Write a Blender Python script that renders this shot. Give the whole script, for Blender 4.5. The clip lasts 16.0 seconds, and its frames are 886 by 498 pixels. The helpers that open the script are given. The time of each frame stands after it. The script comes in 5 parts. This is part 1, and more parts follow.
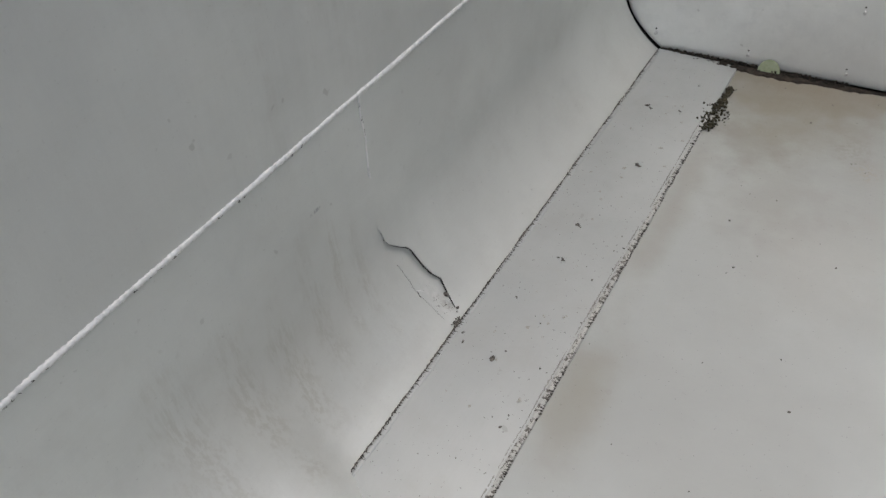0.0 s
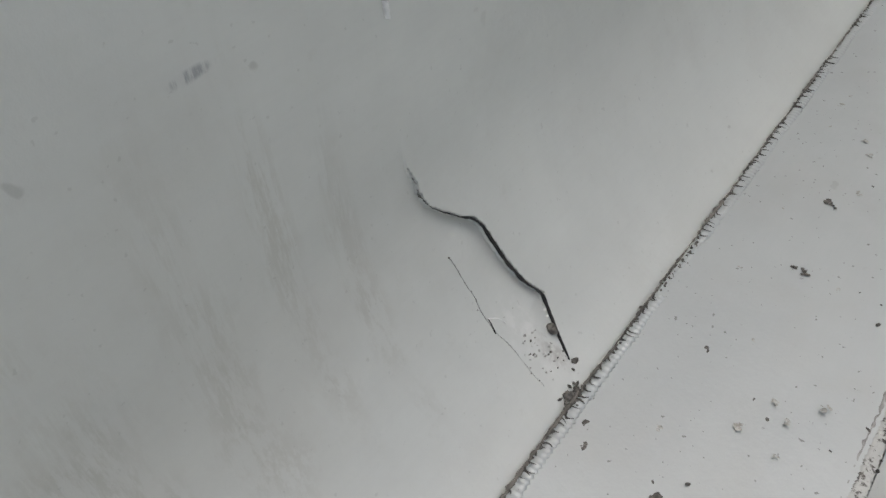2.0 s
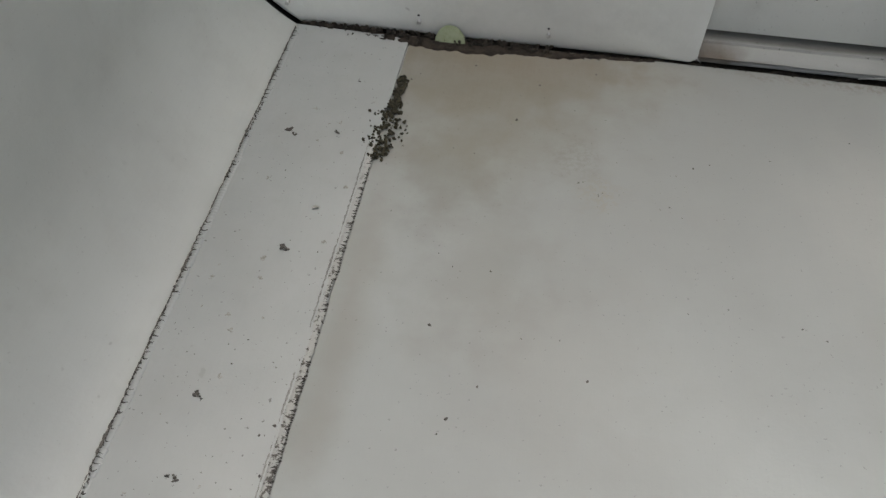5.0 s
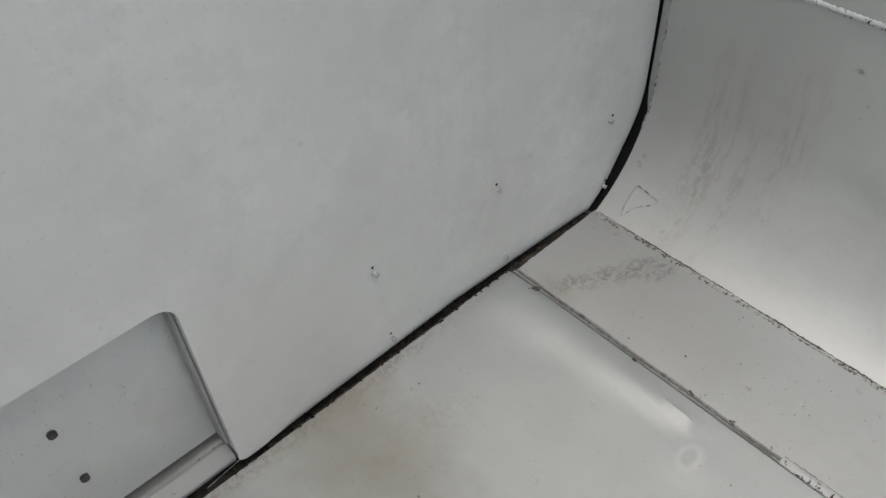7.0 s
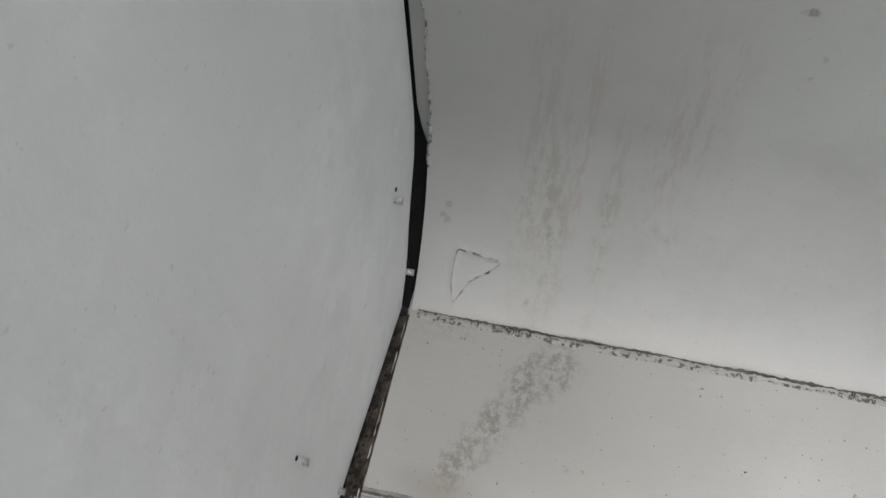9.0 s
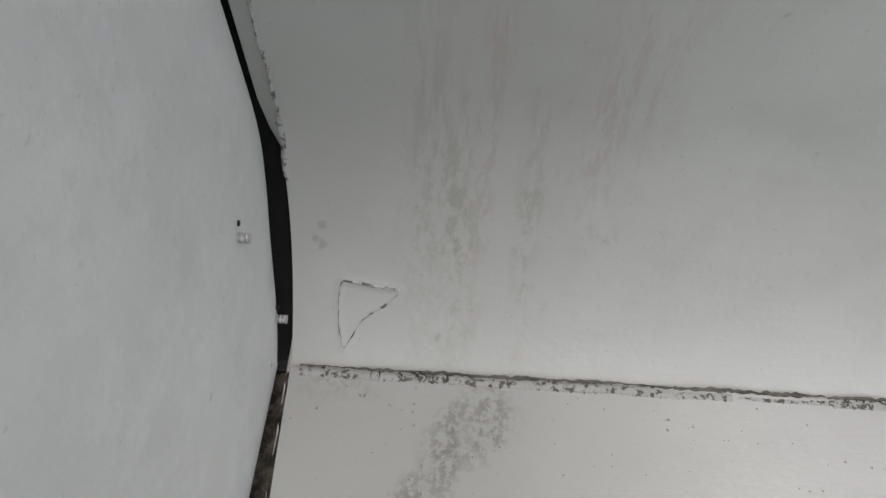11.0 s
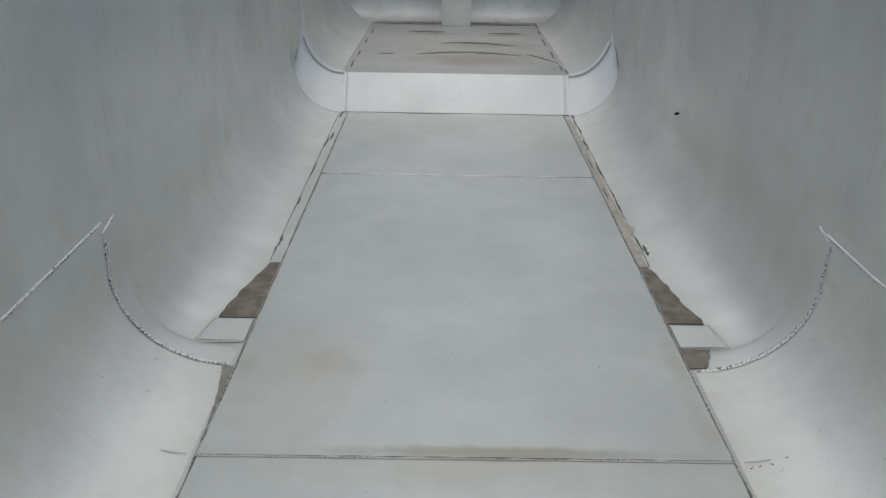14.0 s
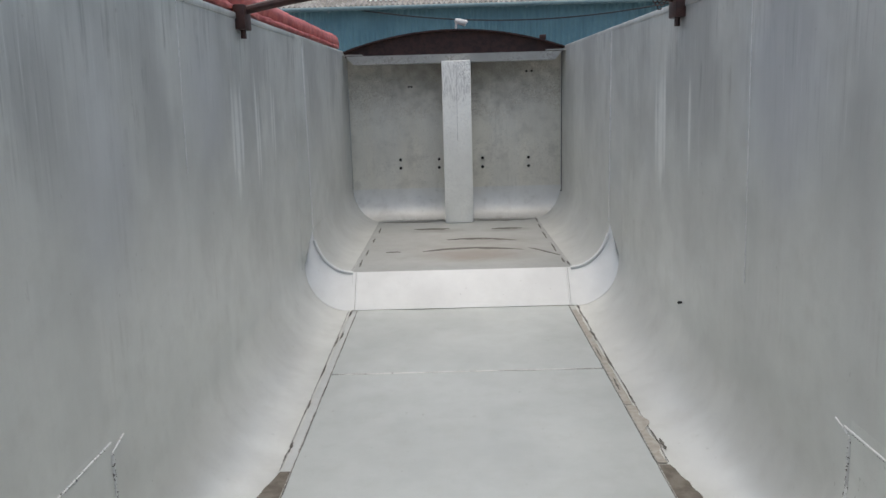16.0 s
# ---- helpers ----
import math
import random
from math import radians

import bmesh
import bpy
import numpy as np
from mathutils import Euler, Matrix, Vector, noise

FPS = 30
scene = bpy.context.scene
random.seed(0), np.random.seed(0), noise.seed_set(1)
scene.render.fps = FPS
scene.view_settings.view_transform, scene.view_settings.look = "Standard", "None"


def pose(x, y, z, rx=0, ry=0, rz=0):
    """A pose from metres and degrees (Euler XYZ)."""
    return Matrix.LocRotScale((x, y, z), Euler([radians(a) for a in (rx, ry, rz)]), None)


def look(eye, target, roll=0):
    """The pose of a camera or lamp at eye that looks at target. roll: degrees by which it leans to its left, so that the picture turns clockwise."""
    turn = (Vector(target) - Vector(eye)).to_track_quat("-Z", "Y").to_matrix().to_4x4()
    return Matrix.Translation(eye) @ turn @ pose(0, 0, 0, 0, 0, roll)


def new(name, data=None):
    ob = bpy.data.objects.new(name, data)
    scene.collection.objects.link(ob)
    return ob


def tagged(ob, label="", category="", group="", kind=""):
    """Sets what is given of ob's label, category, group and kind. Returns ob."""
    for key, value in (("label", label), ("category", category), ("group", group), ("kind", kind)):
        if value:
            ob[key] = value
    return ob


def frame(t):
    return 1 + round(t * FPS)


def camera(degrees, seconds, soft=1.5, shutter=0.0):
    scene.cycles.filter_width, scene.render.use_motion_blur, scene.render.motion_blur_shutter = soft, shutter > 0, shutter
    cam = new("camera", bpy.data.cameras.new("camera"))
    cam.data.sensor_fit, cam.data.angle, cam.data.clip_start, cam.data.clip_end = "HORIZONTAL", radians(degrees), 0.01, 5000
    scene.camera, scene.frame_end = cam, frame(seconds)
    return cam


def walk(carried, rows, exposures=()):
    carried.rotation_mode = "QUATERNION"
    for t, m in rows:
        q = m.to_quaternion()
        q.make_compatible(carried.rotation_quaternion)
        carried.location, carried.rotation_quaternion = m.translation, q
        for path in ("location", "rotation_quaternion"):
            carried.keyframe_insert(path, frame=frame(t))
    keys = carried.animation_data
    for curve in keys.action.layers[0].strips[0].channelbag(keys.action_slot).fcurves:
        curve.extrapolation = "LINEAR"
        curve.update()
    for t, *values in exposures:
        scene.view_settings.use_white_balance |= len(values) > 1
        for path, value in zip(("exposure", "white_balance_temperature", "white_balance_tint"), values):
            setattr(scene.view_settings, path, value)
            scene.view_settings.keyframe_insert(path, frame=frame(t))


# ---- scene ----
cam = camera(59.0, 16.0)
PATH = [
    (0, (0.468, 2.324, 1.3), (1.278, 1.098, -0.057), -5.0),
    (0.5, (0.69, 2.025, 1.097), (1.514, 0.918, -0.351), -5.0),
    (1, (0.814, 1.806, 0.854), (1.788, 0.848, -0.607), -8.4),
    (1.5, (0.898, 1.759, 0.674), (1.835, 0.695, -0.737), -4.1),
    (2, (0.886, 1.761, 0.654), (1.827, 0.672, -0.735), -5.2),
    (2.5, (0.872, 1.757, 0.659), (1.801, 0.676, -0.744), -5.2),
    (3, (0.859, 1.743, 0.678), (1.779, 0.688, -0.75), -6.6),
    (3.2, (0.853, 1.739, 0.688), (1.779, 0.702, -0.75), -7.5),
    (5.3, (0.461, 1.323, 1.153), (0.463, 0.082, -0.415), -2.3),
    (5.5, (0.415, 1.25, 1.196), (0.293, 0.012, -0.37), -5.5),
    (6, (0.303, 1.095, 1.205), (-0.156, -0.176, -0.27), -6.4),
    (6.5, (0.126, 0.935, 1.193), (-0.645, -0.24, -0.231), -2.2),
    (7, (-0.017, 0.751, 1.189), (-0.927, -0.312, -0.24), -3.0),
    (7.5, (-0.204, 0.518, 1.18), (-1.256, -0.27, -0.327), -6.4),
    (8, (-0.404, 0.369, 1.112), (-1.545, -0.295, -0.391), -5.1),
    (8.5, (-0.577, 0.269, 1.03), (-1.654, -0.207, -0.586), -3.8),
    (8.7, (-0.596, 0.223, 1.004), (-1.644, -0.135, -0.662), -4.3),
    (10.8, (-0.807, 0.155, 0.748), (-1.756, 0.027, -1.008), -0.4),
    (11, (-0.799, 0.189, 0.784), (-1.782, 0.148, -0.958), 1.2),
    (11.2, (-0.793, 0.253, 0.841), (-1.791, 0.297, -0.892), 1.5),
    (11.5, (-0.581, 0.399, 0.975), (-1.775, 0.794, -0.58), 1.3),
    (11.8, (-0.55, 0.733, 1.182), (-1.557, 1.279, -0.457), -2.8),
    (12, (-0.383, 0.792, 1.249), (-1.399, 1.625, -0.259), 0.9),
    (12.2, (-0.214, 0.862, 1.34), (-1.149, 1.943, -0.059), -0.5),
    (12.5, (-0.183, 0.909, 1.42), (-0.712, 2.275, 0.058), 1.9),
    (13, (-0.124, 0.881, 1.497), (-0.344, 2.422, 0.241), -0.1),
    (13.5, (-0.079, 0.853, 1.553), (-0.086, 2.562, 0.515), 1.6),
    (14, (-0.078, 0.825, 1.604), (-0.079, 2.637, 0.759), 0.9),
    (14.5, (-0.076, 0.82, 1.64), (-0.075, 2.699, 0.955), 0.2),
    (15, (-0.075, 0.813, 1.651), (-0.071, 2.726, 1.07), 0.1),
    (15.5, (-0.074, 0.807, 1.674), (-0.08, 2.758, 1.232), -0.3),
    (16, (-0.073, 0.806, 1.681), (-0.096, 2.766, 1.283), -1.6),
]
walk(cam, [(t, look(eye, target, roll)) for t, eye, target, roll in PATH], [(0, 0.33, 6450, 9), (1.5, 0.45, 6350, 7.5), (3.2, 0.48, 6330, 7.5), (5.3, 0.1, 6500, 6.5), (6.5, 0.25, 6450, 8), (8.0, 0.35, 6500, 9.5), (11.0, 0.45, 6450, 9), (11.5, 0.5, 6430, 8.5), (12.0, 0.45, 6200, 6), (12.5, 0.1, 6100, 3.8), (13.5, -0.05, 6150, 4), (14.5, 0.1, 6320, 5.5), (16, 0.35, 6480, 7)])

# ---- world and light: an overcast sky over an open-topped tipper body ----
world = bpy.data.worlds.new("overcast_sky")
scene.world = world
world.use_nodes = True
wn = world.node_tree
sky = wn.nodes.new("ShaderNodeTexSky")
sky.sky_type, sky.sun_disc = "NISHITA", False
sky.sun_elevation, sky.sun_rotation = radians(87), radians(0)
sky.dust_density, sky.air_density, sky.ozone_density = 6.0, 1.0, 1.0
wn.links.new(sky.outputs[0], wn.nodes["Background"].inputs[0])
wn.nodes["Background"].inputs[1].default_value = 0.13
sun = new("sun", bpy.data.lights.new("sun", "SUN"))
sun.data.energy, sun.data.angle, sun.data.color = 0.75, radians(110), (1.0, 0.97, 0.93)
sun.matrix_world = look((-0.9, 1.9, 13), (0, 0, 0))


from mathutils.geometry import delaunay_2d_cdt


# ---- node helpers ----
class Tree:
    """A node material with short ways to write its nodes."""

    def __init__(self, name):
        self.mat = bpy.data.materials.new(name)
        self.mat.use_nodes = True
        self.nt = self.mat.node_tree
        self.bsdf = self.nt.nodes["Principled BSDF"]
        self.pos = self.node("ShaderNodeNewGeometry").outputs["Position"]

    def node(self, kind):
        return self.nt.nodes.new(kind)

    def feed(self, socket, value):
        if isinstance(value, bpy.types.NodeSocket):
            self.nt.links.new(value, socket)
        elif isinstance(value, tuple) and len(value) == 3 and socket.type == "RGBA":
            socket.default_value = (*value, 1)
        else:
            socket.default_value = value

    def m(self, op, a, b=0.0, c=0.0, clamp=False):
        n = self.node("ShaderNodeMath")
        n.operation, n.use_clamp = op, clamp
        for s, v in zip(n.inputs, (a, b, c)):
            self.feed(s, v)
        return n.outputs[0]

    def stretch(self, sx, sy, sz, shift=(0, 0, 0)):
        n = self.node("ShaderNodeMapping")
        self.feed(n.inputs["Vector"], self.pos)
        n.inputs["Scale"].default_value = (sx, sy, sz)
        n.inputs["Location"].default_value = shift
        return n.outputs[0]

    def noise(self, scale, detail=4.0, rough=0.55, vec=None):
        n = self.node("ShaderNodeTexNoise")
        self.feed(n.inputs["Vector"], vec or self.pos)
        n.inputs["Scale"].default_value = scale
        n.inputs["Detail"].default_value = detail
        n.inputs["Roughness"].default_value = rough
        return n.outputs[0]

    def step(self, fac, lo, hi, a=0.0, b=1.0):
        n = self.node("ShaderNodeMapRange")
        n.interpolation_type = "SMOOTHSTEP"
        for key, v in (("Value", fac), ("From Min", lo), ("From Max", hi), ("To Min", a), ("To Max", b)):
            self.feed(n.inputs[key], v)
        return n.outputs[0]

    def mix(self, fac, a, b):
        n = self.node("ShaderNodeMix")
        n.data_type = "RGBA"
        self.feed(n.inputs[0], fac)
        self.feed(n.inputs[6], a)
        self.feed(n.inputs[7], b)
        return n.outputs[2]

    def blob(self, x, y, z, rx, ry, rz, soft=0.5, ragged=0.5, scale=9.0):
        """A ragged patch: 1 inside an ellipsoid, fading out across its rim."""
        n = self.node("ShaderNodeVectorMath")
        n.operation = "LENGTH"
        self.nt.links.new(self.stretch(1 / rx, 1 / ry, 1 / rz, (-x / rx, -y / ry, -z / rz)), n.inputs[0])
        d = self.m("ADD", n.outputs["Value"], self.m("MULTIPLY", self.m("SUBTRACT", self.noise(scale, 5), 0.5), ragged * 2))
        out = self.step(d, 1 - soft, 1 + soft * 0.3, 1.0, 0.0)
        if scale >= 20:
            flecks = self.noise(1.0, 6, 0.75, self.stretch(85, 85, 12))
            out = self.m("MULTIPLY", out, self.step(flecks, 0.44, 0.58, 0.08, 1.0))
        return out

    def bump(self, height, strength, distance):
        n = self.node("ShaderNodeBump")
        n.inputs["Strength"].default_value = strength
        n.inputs["Distance"].default_value = distance
        self.feed(n.inputs["Height"], height)
        self.feed(self.bsdf.inputs["Normal"], n.outputs[0])

    def done(self, colour, rough, metal=0.0):
        self.feed(self.bsdf.inputs["Base Color"], colour)
        self.feed(self.bsdf.inputs["Roughness"], rough)
        self.feed(self.bsdf.inputs["Metallic"], metal)
        return self.mat


def sheet_metal(name, base, rough, metal, grime, streak, stains=(), speck=0.0, runs_from=0.0, flecks=None):
    """Worn aluminium sheet. grime: how much grey-brown film; streak: run marks down the wall; stains: (colour,
    strength, blob...), painted shade and tint included.
    """
    t = Tree(name)
    big = t.noise(1.3, 4)
    mid = t.noise(7.0, 6, 0.6)
    fine = t.noise(90.0, 4, 0.7)
    col = t.mix(t.step(big, 0.3, 0.7), tuple(c * 0.92 for c in base), tuple(min(1, c * 1.06) for c in base))
    col = t.mix(t.m("MULTIPLY", t.step(mid, 0.48, 0.72), grime), col, (0.36, 0.345, 0.31))
    r = t.m("ADD", rough, t.m("MULTIPLY", t.m("SUBTRACT", mid, 0.5), 0.22))
    if streak:
        runs = t.noise(1.0, 4, 0.6, t.stretch(3.5, 3.5, 0.45))
        fan = t.noise(1.0, 5, 0.7, t.stretch(34, 34, 2.2))
        break_up = t.noise(5.0, 5, 0.7)
        if runs_from:
            # runs only form on the upright part of a side
            up = t.node("ShaderNodeSeparateXYZ")
            t.feed(up.inputs[0], t.pos)
            upright = t.step(up.outputs[2], 0.28, 0.75)
            streak = t.m("MULTIPLY", upright, streak)
        mask = t.m("MULTIPLY", t.m("MULTIPLY", t.step(runs, 0.46, 0.66), t.step(fan, 0.42, 0.66)), t.step(break_up, 0.40, 0.62))
        wash = t.noise(1.0, 3, 0.5, t.stretch(3.2, 3.2, 0.30, (5, 2, 1)))
        col = t.mix(t.m("MULTIPLY", t.step(wash, 0.44, 0.60, 0.0, 0.6), streak), col, (0.70, 0.705, 0.68))
        dull = t.noise(1.0, 3, 0.5, t.stretch(2.4, 2.4, 0.8, (1, 7, 3)))
        col = t.mix(t.m("MULTIPLY", t.step(dull, 0.46, 0.64, 0.0, 0.5), streak), col, (0.435, 0.445, 0.44))
        col = t.mix(t.m("MULTIPLY", mask, streak), col, (0.40, 0.39, 0.355))
        r = t.m("ADD", r, t.m("MULTIPLY", t.m("MULTIPLY", mask, 0.16), streak))
    if runs_from:
        # bluish weathered blotches and short dark runs under the rim
        sep = t.node("ShaderNodeSeparateXYZ")
        t.feed(sep.inputs[0], t.pos)
        high = t.step(sep.outputs[2], runs_from, runs_from + 0.55)
        blotch = t.step(t.noise(1.0, 3, 0.55, t.stretch(1.7, 1.7, 1.0, (3, 1, 4))), 0.42, 0.62, 0.0, 0.62)
        col = t.mix(t.m("MULTIPLY", blotch, t.m("ADD", 0.25, t.m("MULTIPLY", high, 0.75))), col, (0.365, 0.375, 0.37))
        drip = t.noise(1.0, 5, 0.65, t.stretch(17, 17, 1.1))
        drip = t.m("MULTIPLY", t.m("MULTIPLY", t.step(drip, 0.50, 0.68), t.step(t.noise(2.6, 4, 0.6), 0.44, 0.60)), t.step(sep.outputs[2], runs_from + 0.15, runs_from + 0.6))
        col = t.mix(t.m("MULTIPLY", drip, 0.7), col, (0.25, 0.255, 0.25))
        thin = t.m("MULTIPLY", t.step(t.noise(1.0, 3, 0.5, t.stretch(24, 24, 0.5, (7, 3, 0))), 0.64, 0.70), t.m("MULTIPLY", t.step(sep.outputs[2], 0.4, 1.2), t.step(t.noise(1.9, 3), 0.46, 0.58)))
        col = t.mix(t.m("MULTIPLY", thin, 0.22), col, (0.74, 0.75, 0.74))
        brush = t.noise(1.0, 5, 0.75, t.stretch(60, 60, 1.7, (2, 9, 4)))
        worn = t.m("MULTIPLY", high, t.step(t.noise(1.4, 3, 0.6), 0.38, 0.60))
        col = t.mix(t.m("MULTIPLY", t.step(brush, 0.54, 0.68), t.m("MULTIPLY", worn, 0.5)), col, (0.30, 0.305, 0.30))
        col = t.mix(t.m("MULTIPLY", t.step(brush, 0.44, 0.32), t.m("MULTIPLY", worn, 0.4)), col, (0.74, 0.75, 0.74))
        scuff = t.m("MULTIPLY", t.step(t.noise(9.0, 5, 0.75, t.stretch(1, 1, 0.35)), 0.66, 0.72), t.step(t.noise(2.2, 2), 0.5, 0.62))
        col = t.mix(t.m("MULTIPLY", scuff, 0.5), col, (0.28, 0.28, 0.27))
    if flecks:
        sep = t.node("ShaderNodeSeparateXYZ")
        t.feed(sep.inputs[0], t.pos)
        for colour, lo, hi, scale, strength in flecks:
            band = t.m("MULTIPLY", t.step(sep.outputs[2], lo, lo + 0.25), t.step(sep.outputs[2], hi - 0.25, hi, 1.0, 0.0))
            band = t.m("MULTIPLY", band, t.step(t.noise(2.6, 3), 0.36, 0.58))
            col = t.mix(t.m("MULTIPLY", t.m("MULTIPLY", t.step(t.noise(scale, 4, 0.75), 0.49, 0.60), band), strength), col, colour)
    for colour, strength, spec in stains:
        k = t.m("MULTIPLY", t.blob(*spec), strength)
        col = t.mix(k, col, colour)
        r = t.m("ADD", r, t.m("MULTIPLY", k, 0.25))
        metal = t.m("MULTIPLY", metal, t.m("SUBTRACT", 1.0, t.m("MULTIPLY", k, 0.8)))
    if speck:
        dots = t.step(t.noise(160.0, 2, 0.5), 0.70, 0.74)
        col = t.mix(t.m("MULTIPLY", dots, speck), col, (0.10, 0.09, 0.075))
    if streak:
        grain = t.noise(1.0, 4, 0.7, t.stretch(70, 70, 9))
        col = t.mix(t.m("MULTIPLY", t.step(grain, 0.35, 0.7, 0.0, 0.25), streak), col, tuple(c * 0.74 for c in base))
    rolled = t.noise(1.0, 3, 0.6, t.stretch(260, 16, 260))
    col = t.mix(t.step(rolled, 0.3, 0.75, 0.0, 0.06), col, tuple(c * 0.72 for c in base))
    pit = t.step(t.noise(42.0, 5, 0.75), 0.60, 0.72, 0.0, grime * 0.5 + 0.05)
    col = t.mix(pit, col, (0.38, 0.37, 0.34))
    cloud = t.noise(3.3, 6, 0.7)
    col = t.mix(t.step(cloud, 0.38, 0.66, 0.0, 0.20), col, tuple(c * 0.72 for c in base))
    tiny = t.m("MULTIPLY", t.step(t.noise(28.0, 2, 0.5), 0.72, 0.75), t.step(t.noise(2.0, 2), 0.45, 0.6))
    col = t.mix(t.m("MULTIPLY", tiny, 0.35), col, (0.27, 0.265, 0.25))
    lift = t.m("ADD", t.m("ADD", t.m("MULTIPLY", fine, 0.5), mid), t.m("MULTIPLY", rolled, 0.15))
    t.bump(lift, 0.20, 0.004)
    return t.done(col, r, metal)


ALU = (0.635, 0.665, 0.650)
FLOOR_ALU = (0.438, 0.470, 0.466)
BROWN = (0.245, 0.226, 0.182)
OLIVE = (0.33, 0.31, 0.25)
REAR_GREY = (0.285, 0.295, 0.285)
mat_floor = sheet_metal("worn_floor_aluminium", FLOOR_ALU, 0.50, 0.35, 0.10, 0, [
    # two broad greyer areas over the rear floor
    (REAR_GREY, 0.7, (0.25, 0.15, 0, 1.15, 0.85, 0.3, 0.9, 0.4, 3)),
    (REAR_GREY, 0.55, (0.55, 1.40, 0, 0.50, 0.65, 0.3, 0.9, 0.5, 4)),
    ((0.50, 0.51, 0.49), 0.35, (-0.10, 0.42, 0, 0.20, 0.25, 0.3, 0.9, 0.7, 6)),
    ((0.33, 0.325, 0.30), 0.35, (0.45, 0.80, 0, 0.20, 0.25, 0.3, 0.9, 0.9, 9)),
    ((0.33, 0.325, 0.30), 0.3, (-0.15, 0.75, 0, 0.15, 0.20, 0.3, 0.9, 0.9, 9)),
    ((0.15, 0.128, 0.095), 0.85, (0.70, 0.055, 0, 0.40, 0.055, 0.3, 0.9, 0.7, 18)),
    ((0.20, 0.165, 0.12), 0.5, (-0.30, 0.02, 0, 0.50, 0.022, 0.3, 0.8, 0.8, 24)),
    ((0.62, 0.63, 0.61), 0.5, (-0.735, 0.515, 0, 0.035, 0.024, 0.3, 0.4, 0.15, 12)),
    (BROWN, 0.9, (0.62, 0.02, 0, 0.42, 0.22, 0.3, 0.9, 0.5)),
    ((0.24, 0.205, 0.16), 0.6, (0.55, 0.05, 0, 0.24, 0.10, 0.3, 0.9, 0.8, 14)),
    ((0.21, 0.185, 0.145), 0.55, (0.66, 0.10, 0, 0.30, 0.20, 0.3, 0.95, 0.8, 9)),
    (BROWN, 0.50, (0.66, 0.26, 0, 0.18, 0.22, 0.3, 0.9, 0.7, 12)),
    ((0.20, 0.185, 0.15), 0.3, (0.45, 0.33, 0, 0.06, 0.07, 0.3, 0.9, 0.9, 24)),
    ((0.22, 0.205, 0.17), 0.4, (0.70, 0.40, 0, 0.12, 0.16, 0.3, 0.9, 0.9, 12)),
    ((0.22, 0.205, 0.17), 0.3, (0.60, 0.62, 0, 0.16, 0.20, 0.3, 0.9, 0.9, 11)),
    (OLIVE, 0.45, (0.40, 0.42, 0, 0.05, 0.05, 0.3, 0.9, 0.9, 26)),
    ((0.235, 0.225, 0.178), 0.55, (-0.34, 0.11, 0, 0.13, 0.15, 0.3, 0.95, 0.9, 14)),
    ((0.235, 0.225, 0.178), 0.40, (-0.34, 0.33, 0, 0.08, 0.18, 0.3, 0.95, 0.9, 14)),
    ((0.235, 0.225, 0.178), 0.55, (-0.365, 0.53, 0, 0.045, 0.085, 0.3, 0.9, 0.5, 12)),
    ((0.25, 0.205, 0.155), 0.45, (-0.40, 0.03, 0, 0.12, 0.05, 0.3, 0.9, 0.5, 12)),
    ((0.40, 0.43, 0.425), 0.9, (-0.735, 0.512, 0, 0.021, 0.013, 0.3, 0.4, 0.15, 12)),
    ((0.19, 0.18, 0.145), 0.32, (-0.34, 0.20, 0, 0.15, 0.26, 0.3, 0.95, 0.8, 17)),
    ((0.21, 0.195, 0.155), 0.25, (0.62, 0.22, 0, 0.34, 0.26, 0.3, 0.95, 0.8, 15)),
    (OLIVE, 0.5, (-0.47, 0.16, 0, 0.10, 0.07, 0.3, 0.9, 0.9, 24)),
    (BROWN, 0.55, (0.78, 1.42, 0, 0.08, 0.20, 0.3, 0.8, 0.5)),
    (BROWN, 0.40, (0.80, 0.75, 0, 0.05, 0.45, 0.3, 0.9, 0.6)),
    (BROWN, 0.75, (0.10, 2.765, 0, 0.58, 0.034, 0.3, 0.7, 0.5)),
    (OLIVE, 0.40, (0.0, 2.69, 0, 0.60, 0.10, 0.3, 0.9, 0.7)),
    (OLIVE, 0.40, (-0.50, 3.25, 0, 0.16, 0.14, 0.3, 0.9, 0.8, 14)),
    (OLIVE, 0.25, (-0.60, 3.15, 0, 0.30, 0.35, 0.3, 0.9, 0.7)),
    (OLIVE, 0.45, (-0.79, 3.24, 0, 0.05, 0.10, 0.3, 0.9, 0.8, 14)),
    (OLIVE, 0.50, (0.80, 3.30, 0, 0.05, 0.20, 0.3, 0.9, 0.7)),
    (OLIVE, 0.45, (0.79, 2.90, 0, 0.05, 0.20, 0.3, 0.9, 0.7)),
], 0.35)
